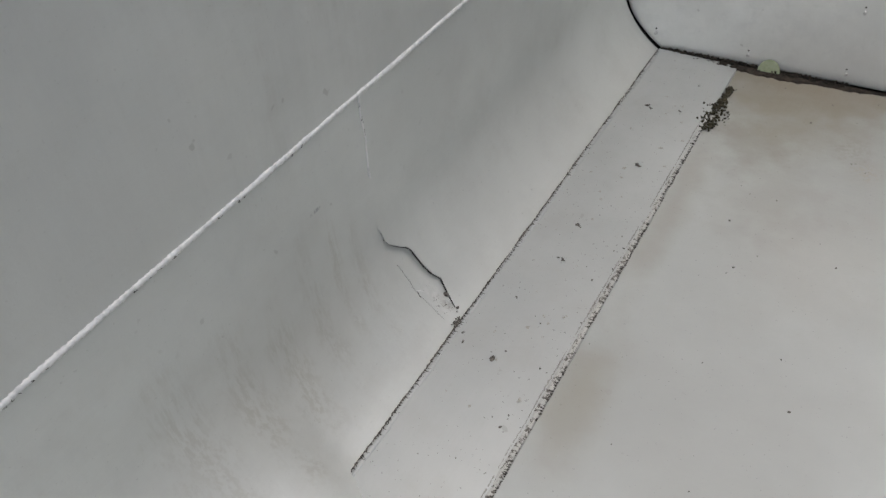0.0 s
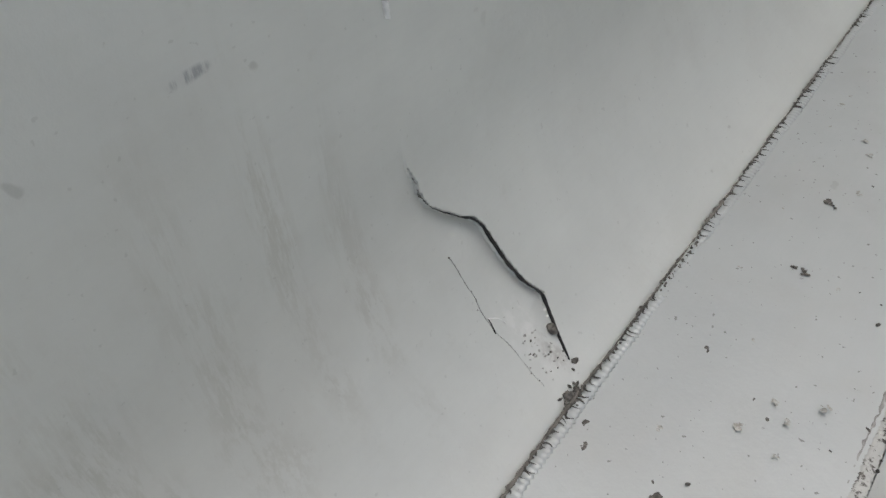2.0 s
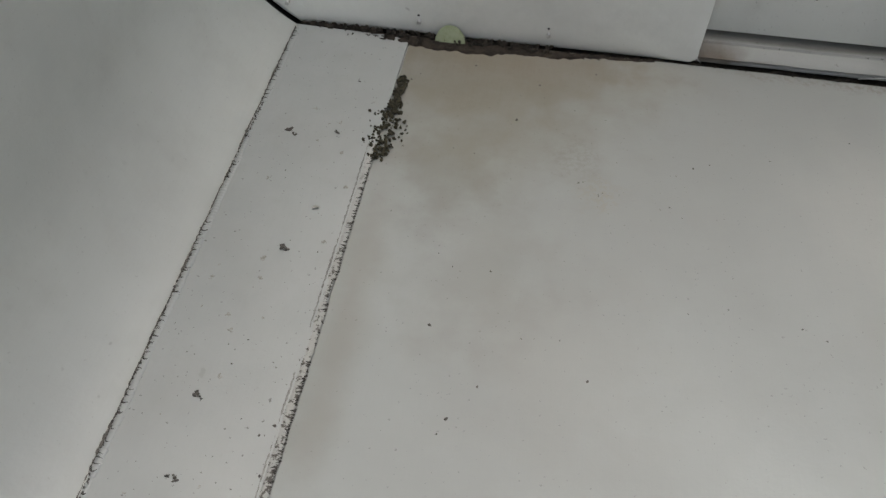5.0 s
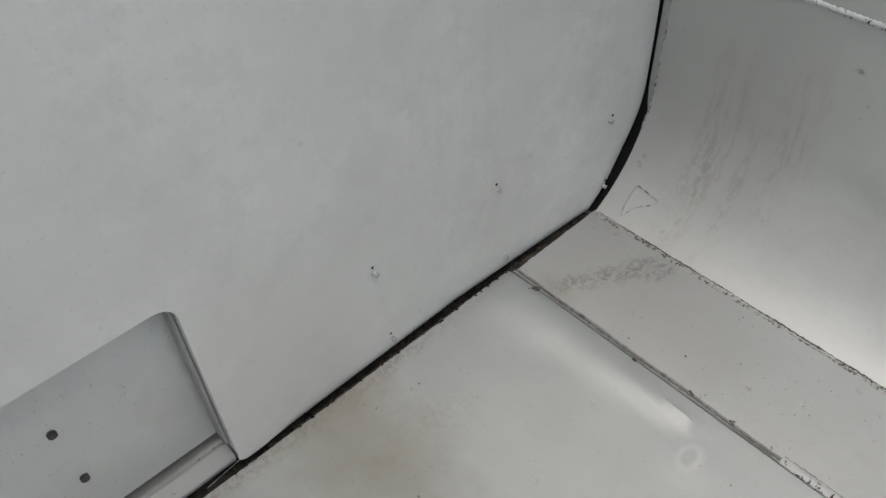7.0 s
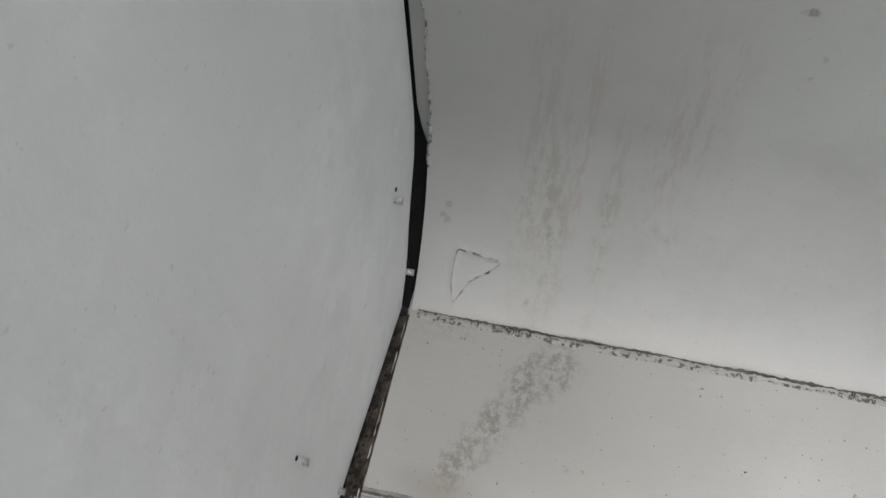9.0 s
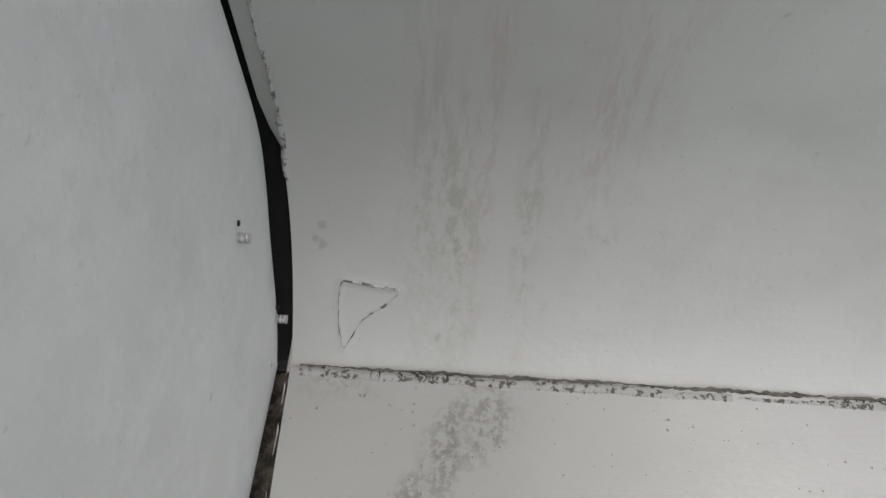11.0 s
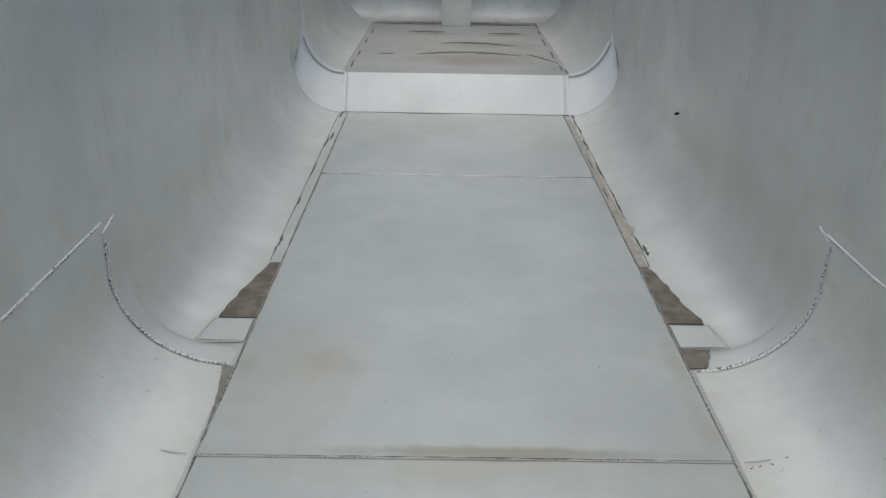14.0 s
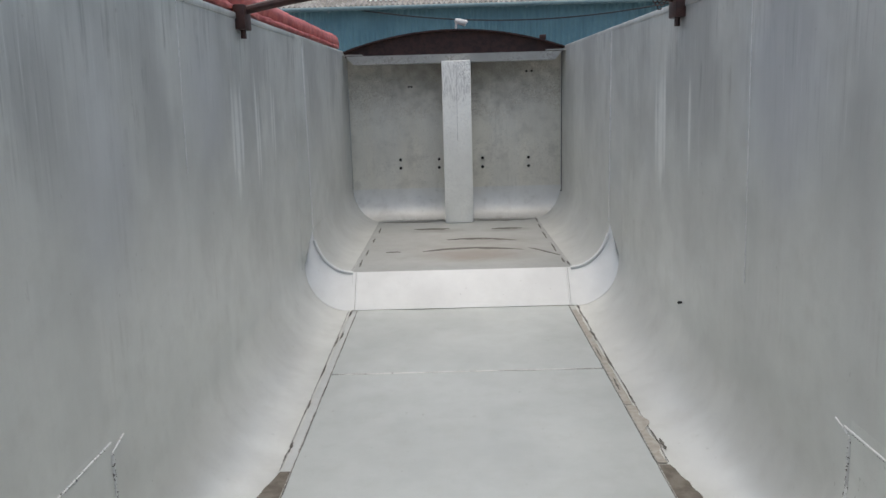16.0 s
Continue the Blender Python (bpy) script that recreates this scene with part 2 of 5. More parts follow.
mat_front_floor = sheet_metal("stained_front_floor", (0.40, 0.415, 0.405), 0.5, 0.35, 0.3, 0, [
    ((0.215, 0.18, 0.145), 0.75, (0.14, 7.50, 0.27, 0.50, 0.26, 0.3, 0.9, 0.4, 6)),
    ((0.26, 0.245, 0.22), 0.55, (0.10, 7.80, 0.27, 0.80, 0.60, 0.4, 0.9, 0.5, 5)),
    ((0.22, 0.20, 0.175), 0.6, (0.0, 9.46, 0.27, 0.95, 0.12, 0.3, 0.8, 0.6, 8)),
    ((0.25, 0.235, 0.21), 0.6, (-0.20, 8.80, 0.27, 0.30, 0.12, 0.3, 0.9, 0.6, 8)),
    ((0.25, 0.235, 0.21), 0.6, (0.50, 8.76, 0.27, 0.28, 0.12, 0.3, 0.9, 0.6, 8)),
    ((0.25, 0.235, 0.21), 0.5, (0.25, 8.18, 0.27, 0.40, 0.14, 0.3, 0.9, 0.6, 8)),
], 0.2)
mat_wall = sheet_metal("streaked_wall_aluminium", (0.607, 0.622, 0.596), 0.46, 0.45, 0.12, 0.32, [
    ((0.76, 0.77, 0.74), 0.62, (-1.2, 4.98, 1.5, 0.2, 0.028, 0.3, 0.5, 0.22, 6)),
    ((0.76, 0.77, 0.74), 0.62, (-1.2, 5.06, 1.42, 0.2, 0.045, 0.38, 0.5, 0.22, 6)),
    ((0.76, 0.77, 0.74), 0.62, (-1.2, 5.15, 1.47, 0.2, 0.03, 0.3, 0.5, 0.22, 6)),
    ((0.76, 0.77, 0.74), 0.62, (-1.2, 5.5, 1.47, 0.2, 0.03, 0.42, 0.5, 0.22, 6)),
    ((0.76, 0.77, 0.74), 0.62, (-1.2, 5.56, 1.38, 0.2, 0.02, 0.3, 0.5, 0.22, 6)),
    ((0.76, 0.77, 0.74), 0.62, (-1.2, 5.93, 1.54, 0.2, 0.03, 0.26, 0.5, 0.22, 6)),
    ((0.76, 0.77, 0.74), 0.62, (-1.2, 6, 1.46, 0.2, 0.025, 0.32, 0.5, 0.22, 6)),
    ((0.76, 0.77, 0.74), 0.62, (1.2, 5.55, 1.48, 0.2, 0.03, 0.36, 0.5, 0.22, 6)),
    ((0.76, 0.77, 0.74), 0.62, (1.2, 5.64, 1.38, 0.2, 0.06, 0.44, 0.5, 0.22, 6)),
    ((0.76, 0.77, 0.74), 0.62, (1.2, 5.75, 1.44, 0.2, 0.03, 0.36, 0.5, 0.22, 6)),
    ((0.76, 0.77, 0.74), 0.62, (1.2, 5.05, 1.46, 0.2, 0.025, 0.3, 0.5, 0.22, 6)),
    ((0.38, 0.395, 0.41), 0.55, (-1.2, 4.55, 1.75, 0.2, 0.35, 0.45, 0.8, 0.4, 2)),
    ((0.40, 0.42, 0.45), 0.5, (1.2, 3.90, 1.65, 0.2, 0.50, 0.50, 0.8, 0.4, 2)),
    ((0.40, 0.42, 0.45), 0.4, (-1.2, 3.40, 1.40, 0.2, 0.30, 0.50, 0.8, 0.4, 2)),
], 0.1, 1.15)
# Run marks; their pink tint is a red reflection put into the colour.
PINK_RUNS = (0.43, 0.34, 0.31)
mat_corner = sheet_metal("brushed_corner_aluminium", (0.615, 0.632, 0.605), 0.52, 0.40, 0.12, 0.09, [
    # west sheet turns greyer towards the tailgate
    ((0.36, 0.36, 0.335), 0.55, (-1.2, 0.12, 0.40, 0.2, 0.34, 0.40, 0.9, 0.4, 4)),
    (OLIVE, 0.42, (-1.2, 0.16, 0.20, 0.2, 0.035, 0.26, 0.9, 0.5, 22)),
    (PINK_RUNS, 0.55, (-1.2, 0.212, 0.26, 0.2, 0.014, 0.20, 0.9, 0.65, 22)),
    (OLIVE, 0.5, (-1.2, 0.19, 0.12, 0.2, 0.022, 0.16, 0.9, 0.65, 22)),
    (OLIVE, 0.45, (-1.2, 0.255, 0.16, 0.2, 0.016, 0.16, 0.9, 0.65, 22)),
    (PINK_RUNS, 0.42, (-1.2, 0.32, 0.28, 0.2, 0.05, 0.20, 0.9, 0.8, 30)),
    ((0.22, 0.22, 0.215), 0.8, (-1.23, 0.39, 0.457, 0.2, 0.009, 0.005, 0.6, 0.8, 60)),
    ((0.25, 0.25, 0.24), 0.6, (-1.23, 1.10, 0.44, 0.2, 0.010, 0.006, 0.6, 0.8, 60)),
    (OLIVE, 0.31, (1.2, 1.47, 0.21, 0.2, 0.022, 0.14, 0.9, 0.7, 22)),
    (OLIVE, 0.35, (1.2, 1.53, 0.25, 0.2, 0.020, 0.18, 0.9, 0.7, 24)),
    (OLIVE, 0.35, (1.2, 1.61, 0.21, 0.2, 0.030, 0.18, 0.9, 0.8, 22)),
    (OLIVE, 0.43, (1.2, 1.71, 0.17, 0.2, 0.045, 0.16, 0.9, 0.8, 24)),
    (OLIVE, 0.39, (1.2, 1.82, 0.20, 0.2, 0.050, 0.18, 0.9, 0.8, 22)),
    (OLIVE, 0.31, (1.2, 1.95, 0.24, 0.2, 0.060, 0.20, 0.9, 0.8, 22)),
    (OLIVE, 0.23, (1.2, 1.75, 0.20, 0.2, 0.35, 0.22, 0.9, 0.6)),
    ((0.70, 0.70, 0.68), 0.6, (1.15, 1.335, 0.055, 0.2, 0.026, 0.05, 0.9, 0.8, 30)),
    ((0.28, 0.275, 0.255), 0.6, (1.15, 1.325, 0.028, 0.2, 0.016, 0.02, 0.9, 1.0, 60)),
    ((0.27, 0.275, 0.28), 0.85, (1.23, 1.554, 0.432, 0.2, 0.018, 0.0048, 0.6, 0.2, 40)),
    ((0.33, 0.33, 0.32), 0.5, (1.23, 1.508, 0.362, 0.2, 0.006, 0.005, 0.6, 0.9, 90)),
], 0.15)
mat_strip = sheet_metal("speckled_strip_plate", (0.465, 0.488, 0.485), 0.47, 0.42, 0.16, 0, [
    # the plate's tailgate end on the west is a duller grey
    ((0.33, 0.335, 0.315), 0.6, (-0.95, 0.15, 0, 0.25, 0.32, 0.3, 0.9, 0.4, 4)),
    ((0.20, 0.20, 0.174), 0.85, (-1.055, 0.228, 0, 0.042, 0.040, 0.2, 0.9, 0.75, 24)),
    ((0.20, 0.20, 0.174), 0.85, (-1.025, 0.205, 0, 0.042, 0.032, 0.2, 0.9, 0.75, 24)),
    ((0.20, 0.20, 0.174), 0.80, (-0.990, 0.184, 0, 0.042, 0.030, 0.2, 0.9, 0.75, 24)),
    ((0.21, 0.208, 0.18), 0.80, (-0.955, 0.162, 0, 0.042, 0.028, 0.2, 0.9, 0.75, 24)),
    ((0.22, 0.215, 0.184), 0.75, (-0.920, 0.140, 0, 0.042, 0.026, 0.2, 0.9, 0.75, 24)),
    ((0.23, 0.222, 0.188), 0.75, (-0.885, 0.120, 0, 0.042, 0.026, 0.2, 0.9, 0.75, 24)),
    ((0.40, 0.40, 0.375), 0.7, (-1.03, 0.205, 0, 0.022, 0.010, 0.2, 0.6, 0.6, 30)),
    ((0.30, 0.285, 0.245), 0.6, (-0.860, 0.105, 0, 0.025, 0.060, 0.2, 0.9, 0.45, 17)),
    ((0.30, 0.285, 0.245), 0.5, (-1.07, 0.06, 0, 0.02, 0.05, 0.2, 0.8, 0.9, 26)),
], 0.7)
mat_cover = sheet_metal("pale_cover_plate", (0.56, 0.585, 0.575), 0.48, 0.3, 0.15, 0, [], 0.5)
mat_lane = sheet_metal("gutter_lane_metal", (0.455, 0.472, 0.458), 0.5, 0.35, 0.5, 0, [
    ((0.27, 0.25, 0.215), 0.6, (0.86, 5.1, 0, 0.05, 1.7, 0.3, 0.6, 0.5, 5)),
], 1.0)
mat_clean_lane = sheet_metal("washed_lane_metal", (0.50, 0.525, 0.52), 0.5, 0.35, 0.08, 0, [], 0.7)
mat_riser = sheet_metal("clean_white_plate", (0.74, 0.76, 0.76), 0.5, 0.2, 0.05, 0)
mat_cove = sheet_metal("clean_cove_sheet", (0.70, 0.70, 0.67), 0.44, 0.3, 0.35, 0.25)
mat_tailgate = sheet_metal("grey_tailgate_sheet", (0.79, 0.805, 0.775), 0.5, 0.22, 0.10, 0.12, [
    ((0.52, 0.52, 0.49), 0.4, (0.55, 0.0, 0.10, 0.30, 0.3, 0.12, 0.9, 0.6)),
], 0.15, 0.0, [((0.52, 0.54, 0.53), -0.5, 2.6, 12, 0.14), ((0.90, 0.91, 0.89), -0.5, 2.6, 19, 0.20)])
mat_ledge = sheet_metal("stained_shaded_ledge_metal", (0.385, 0.395, 0.38), 0.75, 0.05, 0.15, 0, [
    ((0.15, 0.115, 0.085), 1.0, (0.20, -0.03, 0.015, 0.10, 0.08, 0.035, 0.9, 0.6, 16)),
    ((0.20, 0.17, 0.135), 0.6, (0.11, -0.01, 0.010, 0.10, 0.03, 0.008, 0.9, 0.7, 14)),
    # shade below the hatch door, painted along the ledge's back
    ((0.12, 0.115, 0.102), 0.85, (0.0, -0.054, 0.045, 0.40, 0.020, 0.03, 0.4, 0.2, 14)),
], 0.8)
mat_hatch = sheet_metal("dark_edged_dirty_hatch", (0.70, 0.715, 0.69), 0.52, 0.2, 0.14, 0.1, [
    # first three entries darken the door along its top and side edges
    ((0.38, 0.375, 0.345), 0.55, (0.0, -0.04, 0.425, 0.25, 0.2, 0.030, 0.9, 0.7, 14)),
    ((0.36, 0.355, 0.325), 0.55, (0.215, -0.04, 0.25, 0.022, 0.2, 0.22, 0.9, 0.7, 14)),
    ((0.36, 0.355, 0.325), 0.45, (-0.185, -0.04, 0.25, 0.018, 0.2, 0.22, 0.9, 0.7, 14)),
    ((0.30, 0.295, 0.27), 0.6, (0.19, -0.04, 0.395, 0.03, 0.2, 0.03, 0.9, 0.9, 30)),
    ((0.36, 0.35, 0.32), 0.5, (0.10, -0.04, 0.35, 0.02, 0.2, 0.025, 0.9, 0.9, 40)),
], 0.35)
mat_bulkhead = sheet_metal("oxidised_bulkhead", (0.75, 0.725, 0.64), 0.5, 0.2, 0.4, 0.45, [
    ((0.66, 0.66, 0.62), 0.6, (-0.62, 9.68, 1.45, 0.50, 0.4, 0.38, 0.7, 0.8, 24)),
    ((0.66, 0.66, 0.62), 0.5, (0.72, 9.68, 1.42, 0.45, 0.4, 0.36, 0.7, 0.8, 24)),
    # the sheet gets darker towards its rim
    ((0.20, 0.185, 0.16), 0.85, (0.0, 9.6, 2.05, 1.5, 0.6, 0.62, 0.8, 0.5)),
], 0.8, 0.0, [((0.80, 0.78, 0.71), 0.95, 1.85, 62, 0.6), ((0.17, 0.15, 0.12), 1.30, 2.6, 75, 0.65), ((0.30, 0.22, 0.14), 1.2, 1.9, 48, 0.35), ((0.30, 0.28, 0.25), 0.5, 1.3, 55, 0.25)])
mat_beam = sheet_metal("dull_beam_metal", (0.36, 0.36, 0.34), 0.55, 0.2, 0.4, 0.1, [], 0.5, 0.0, [((0.14, 0.13, 0.115), 1.6, 2.6, 40, 0.6), ((0.55, 0.55, 0.52), 1.6, 2.6, 55, 0.4)])
mat_post = sheet_metal("scuffed_post", (0.95, 0.945, 0.89), 0.5, 0.05, 0.1, 0.12, [
    ((0.30, 0.29, 0.27), 0.5, (0.02, 9.1, 1.75, 0.3, 0.3, 0.25, 0.5, 0.9, 30)),
], 0.6, 0.0, [((0.22, 0.212, 0.195), 1.50, 2.6, 60, 0.8), ((0.82, 0.83, 0.82), 0.9, 2.3, 45, 0.5), ((0.45, 0.44, 0.41), 0.2, 1.6, 60, 0.2)])


def simple(name, a, b, scale, rough, metal=0.0, lift=0.3, dist=0.01, lo=0.35, hi=0.65):
    t = Tree(name)
    n = t.noise(scale, 6, 0.65)
    t.bump(n, lift, dist)
    return t.done(t.mix(t.step(n, lo, hi), a, b), t.m("ADD", rough, t.m("MULTIPLY", t.m("SUBTRACT", n, 0.5), 0.2)), metal)


mat_bead = simple("weld_bead", (0.20, 0.20, 0.195), (0.66, 0.67, 0.66), 95, 0.45, 0.5, 0.4, 0.003, 0.37, 0.44)
mat_dirty_bead = simple("grimy_weld_bead", (0.09, 0.08, 0.068), (0.50, 0.515, 0.50), 120, 0.55, 0.35, 0.4, 0.003, 0.35, 0.43)
mat_flecked_bead = simple("flecked_weld_bead", (0.10, 0.095, 0.085), (0.62, 0.625, 0.61), 75, 0.5, 0.4, 0.4, 0.003, 0.40, 0.46)
mat_crusty_bead = simple("crusty_weld_bead", (0.14, 0.134, 0.122), (0.46, 0.465, 0.445), 110, 0.6, 0.25, 0.5, 0.004, 0.42, 0.54)
mat_pale_bead = simple("pale_ropy_bead", (0.55, 0.56, 0.55), (0.74, 0.745, 0.73), 60, 0.5, 0.25, 0.4, 0.003, 0.30, 0.55)
mat_plate_bead = simple("plate_coloured_bead", (0.29, 0.295, 0.283), (0.43, 0.44, 0.43), 90, 0.62, 0.12, 0.5, 0.003, 0.30, 0.50)
mat_ripple_bead = simple("rippled_bead", (0.06, 0.057, 0.05), (0.52, 0.535, 0.525), 105, 0.55, 0.2, 0.5, 0.003, 0.41, 0.46)
mat_groove = simple("grey_groove_dirt", (0.19, 0.187, 0.175), (0.32, 0.32, 0.305), 90, 0.8, 0.0, 0.2, 0.002)
mat_strip_crust = simple("crusted_strip_bead", (0.10, 0.094, 0.083), (0.43, 0.438, 0.42), 120, 0.62, 0.15, 0.6, 0.003, 0.41, 0.50)
mat_fleck_pale = simple("pale_bead_with_black_flecks", (0.06, 0.058, 0.052), (0.68, 0.69, 0.68), 100, 0.5, 0.25, 0.4, 0.003, 0.40, 0.44)
mat_mark = simple("black_dirt_mark", (0.035, 0.033, 0.029), (0.10, 0.095, 0.085), 60, 0.9, 0.0, 0.2, 0.002)
mat_chip = simple("tan_paint_chip", (0.27, 0.265, 0.235), (0.43, 0.43, 0.405), 300, 0.9)
mat_mud = simple("dried_mud", (0.162, 0.156, 0.138), (0.215, 0.208, 0.185), 14, 0.75, 0.0, 0.2, 0.004)
mat_brown_mud = simple("brown_dried_mud", (0.098, 0.085, 0.068), (0.175, 0.160, 0.136), 11, 0.8, 0.0, 0.3, 0.004)
mat_dash = simple("dark_dirt_dash", (0.07, 0.067, 0.059), (0.165, 0.155, 0.137), 30, 0.85, 0.0, 0.3, 0.004)
mat_faint = simple("faint_crack_line", (0.10, 0.095, 0.085), (0.48, 0.49, 0.48), 90, 0.8, 0.0, 0.3, 0.004, 0.42, 0.58)
mat_dust = simple("beige_dust_film", (0.29, 0.275, 0.24), (0.38, 0.365, 0.33), 22, 0.85, 0.0, 0.2, 0.003)
mat_soil = simple("wet_soil", (0.008, 0.0075, 0.006), (0.038, 0.032, 0.024), 60, 1.0, 0.0, 0.8, 0.01)
mat_damp = simple("damp_brown_soil", (0.012, 0.0095, 0.007), (0.042, 0.033, 0.025), 45, 1.0, 0.0, 0.6, 0.006)
mat_moss = simple("dry_moss", (0.012, 0.012, 0.007), (0.062, 0.056, 0.034), 130, 1.0, 0.0, 0.8, 0.004)
mat_packed = simple("packed_brown_dirt", (0.022, 0.019, 0.015), (0.135, 0.118, 0.095), 55, 1.0, 0.0, 0.8, 0.006)
mat_grit = simple("dark_grit", (0.045, 0.042, 0.037), (0.15, 0.14, 0.125), 200, 0.9)
mat_gap_black = simple("gap_black", (0.004, 0.004, 0.004), (0.009, 0.009, 0.009), 50, 0.8)
mat_bolt = simple("zinc_bolt", (0.45, 0.45, 0.44), (0.72, 0.72, 0.70), 120, 0.35, 0.8)
mat_hole = simple("dark_hole", (0.008, 0.008, 0.008), (0.02, 0.02, 0.02), 50, 0.9)
mat_leaf = simple("pale_green_leaf", (0.25, 0.30, 0.175), (0.33, 0.37, 0.25), 60, 0.5)
mat_tarp = simple("red_tarpaulin", (0.34, 0.045, 0.04), (0.52, 0.13, 0.11), 8, 0.5, 0.0, 0.6, 0.03)
mat_rust = simple("brown_painted_steel", (0.030, 0.013, 0.011), (0.062, 0.026, 0.021), 18, 0.55, 0.1)
mat_blue = simple("blue_cladding_paint", (0.125, 0.255, 0.305), (0.155, 0.30, 0.355), 1.2, 0.5, 0.0, 0.05)
mat_roof = simple("weathered_fibre_cement", (0.20, 0.19, 0.17), (0.36, 0.35, 0.33), 2.5, 0.9)
mat_skylight = simple("pale_rooflight", (0.66, 0.68, 0.68), (0.78, 0.79, 0.78), 4, 0.4)
mat_ground = simple("grey_yard_concrete", (0.20, 0.20, 0.19), (0.30, 0.295, 0.28), 0.8, 0.9)
mat_cable = simple("black_cable", (0.015, 0.015, 0.015), (0.03, 0.03, 0.03), 30, 0.6)
mat_white = simple("off_white_housing", (0.55, 0.55, 0.54), (0.66, 0.66, 0.65), 40, 0.45)
mat_gutter = simple("teal_gutter", (0.13, 0.22, 0.25), (0.18, 0.27, 0.29), 5, 0.5)


# ---- mesh helpers ----
def part(name, bm, material, parent=None, label="", smooth=True, angle=35):
    me = bpy.data.meshes.new(name)
    bmesh.ops.recalc_face_normals(bm, faces=bm.faces)
    bm.to_mesh(me)
    bm.free()
    me.materials.append(material)
    if smooth:
        me.shade_smooth()
        me.set_sharp_from_angle(angle=radians(angle))
    ob = new(name, me)
    if parent:
        ob.parent = parent
    if label:
        ob["label"] = label
    return ob


def holder(name, at, label, category, kind="", group=""):
    ob = new(name)
    ob.location = at
    bpy.context.view_layer.update()
    return tagged(ob, label, category, group, kind)


def settle(parent):
    """Parts are built in world places; keep them there under their moved parent."""
    for o in parent.children_recursive:
        o.matrix_parent_inverse = Matrix.Translation(parent.location).inverted() if o.parent == parent else Matrix()


def shell(rows, back):
    """A solid sheet: rows of points for the seen side, and the shift from there to its back."""
    bm = bmesh.new()
    nu, nv = len(rows), len(rows[0])
    front = [[bm.verts.new(p) for p in row] for row in rows]
    rear = [[bm.verts.new(Vector(p) + Vector(back)) for p in row] for row in rows]
    for i in range(nu - 1):
        for j in range(nv - 1):
            bm.faces.new((front[i][j], front[i + 1][j], front[i + 1][j + 1], front[i][j + 1]))
            bm.faces.new((rear[i][j], rear[i][j + 1], rear[i + 1][j + 1], rear[i + 1][j]))
    rim = [(i, 0) for i in range(nu)] + [(nu - 1, j) for j in range(1, nv)] + \
          [(i, nv - 1) for i in range(nu - 2, -1, -1)] + [(0, j) for j in range(nv - 2, 0, -1)]
    for (a, b), (c, d) in zip(rim, rim[1:] + rim[:1]):
        bm.faces.new((front[a][b], front[c][d], rear[c][d], rear[a][b]))
    return bm


def box(bm, lo, hi, bevel=0.0):
    v = [bm.verts.new((x, y, z)) for x in (lo[0], hi[0]) for y in (lo[1], hi[1]) for z in (lo[2], hi[2])]
    faces = [bm.faces.new([v[i] for i in q]) for q in ((0, 1, 3, 2), (4, 6, 7, 5), (0, 4, 5, 1), (2, 3, 7, 6), (0, 2, 6, 4), (1, 5, 7, 3))]
    if bevel:
        bmesh.ops.bevel(bm, geom=list({e for f in faces for e in f.edges}), offset=bevel, segments=2, affect="EDGES", profile=0.5)
    return bm


def tube(bm, points, radius, sides=8, closed_ends=True, flat=1.0, ref=(0, 0, 1)):
    """A tube along points; radius is a number or a function of the index and the angle."""
    pts = [Vector(p) for p in points]
    rings = []
    for i, p in enumerate(pts):
        d = (pts[min(i + 1, len(pts) - 1)] - pts[max(i - 1, 0)]).normalized()
        side = d.cross(Vector(ref))
        if side.length < 0.05:
            side = d.cross(Vector((0, 1, 0)))
        side.normalize()
        up = side.cross(d)
        ring = []
        for k in range(sides):
            a = 2 * math.pi * k / sides
            r = radius(i, a) if callable(radius) else radius
            ring.append(bm.verts.new(p + (side * math.cos(a) + up * math.sin(a) * flat) * r))
        rings.append(ring)
    for a, b in zip(rings, rings[1:]):
        for k in range(sides):
            bm.faces.new((a[k], a[(k + 1) % sides], b[(k + 1) % sides], b[k]))
    if closed_ends:
        bm.faces.new(rings[0][::-1])
        bm.faces.new(rings[-1])
    return bm


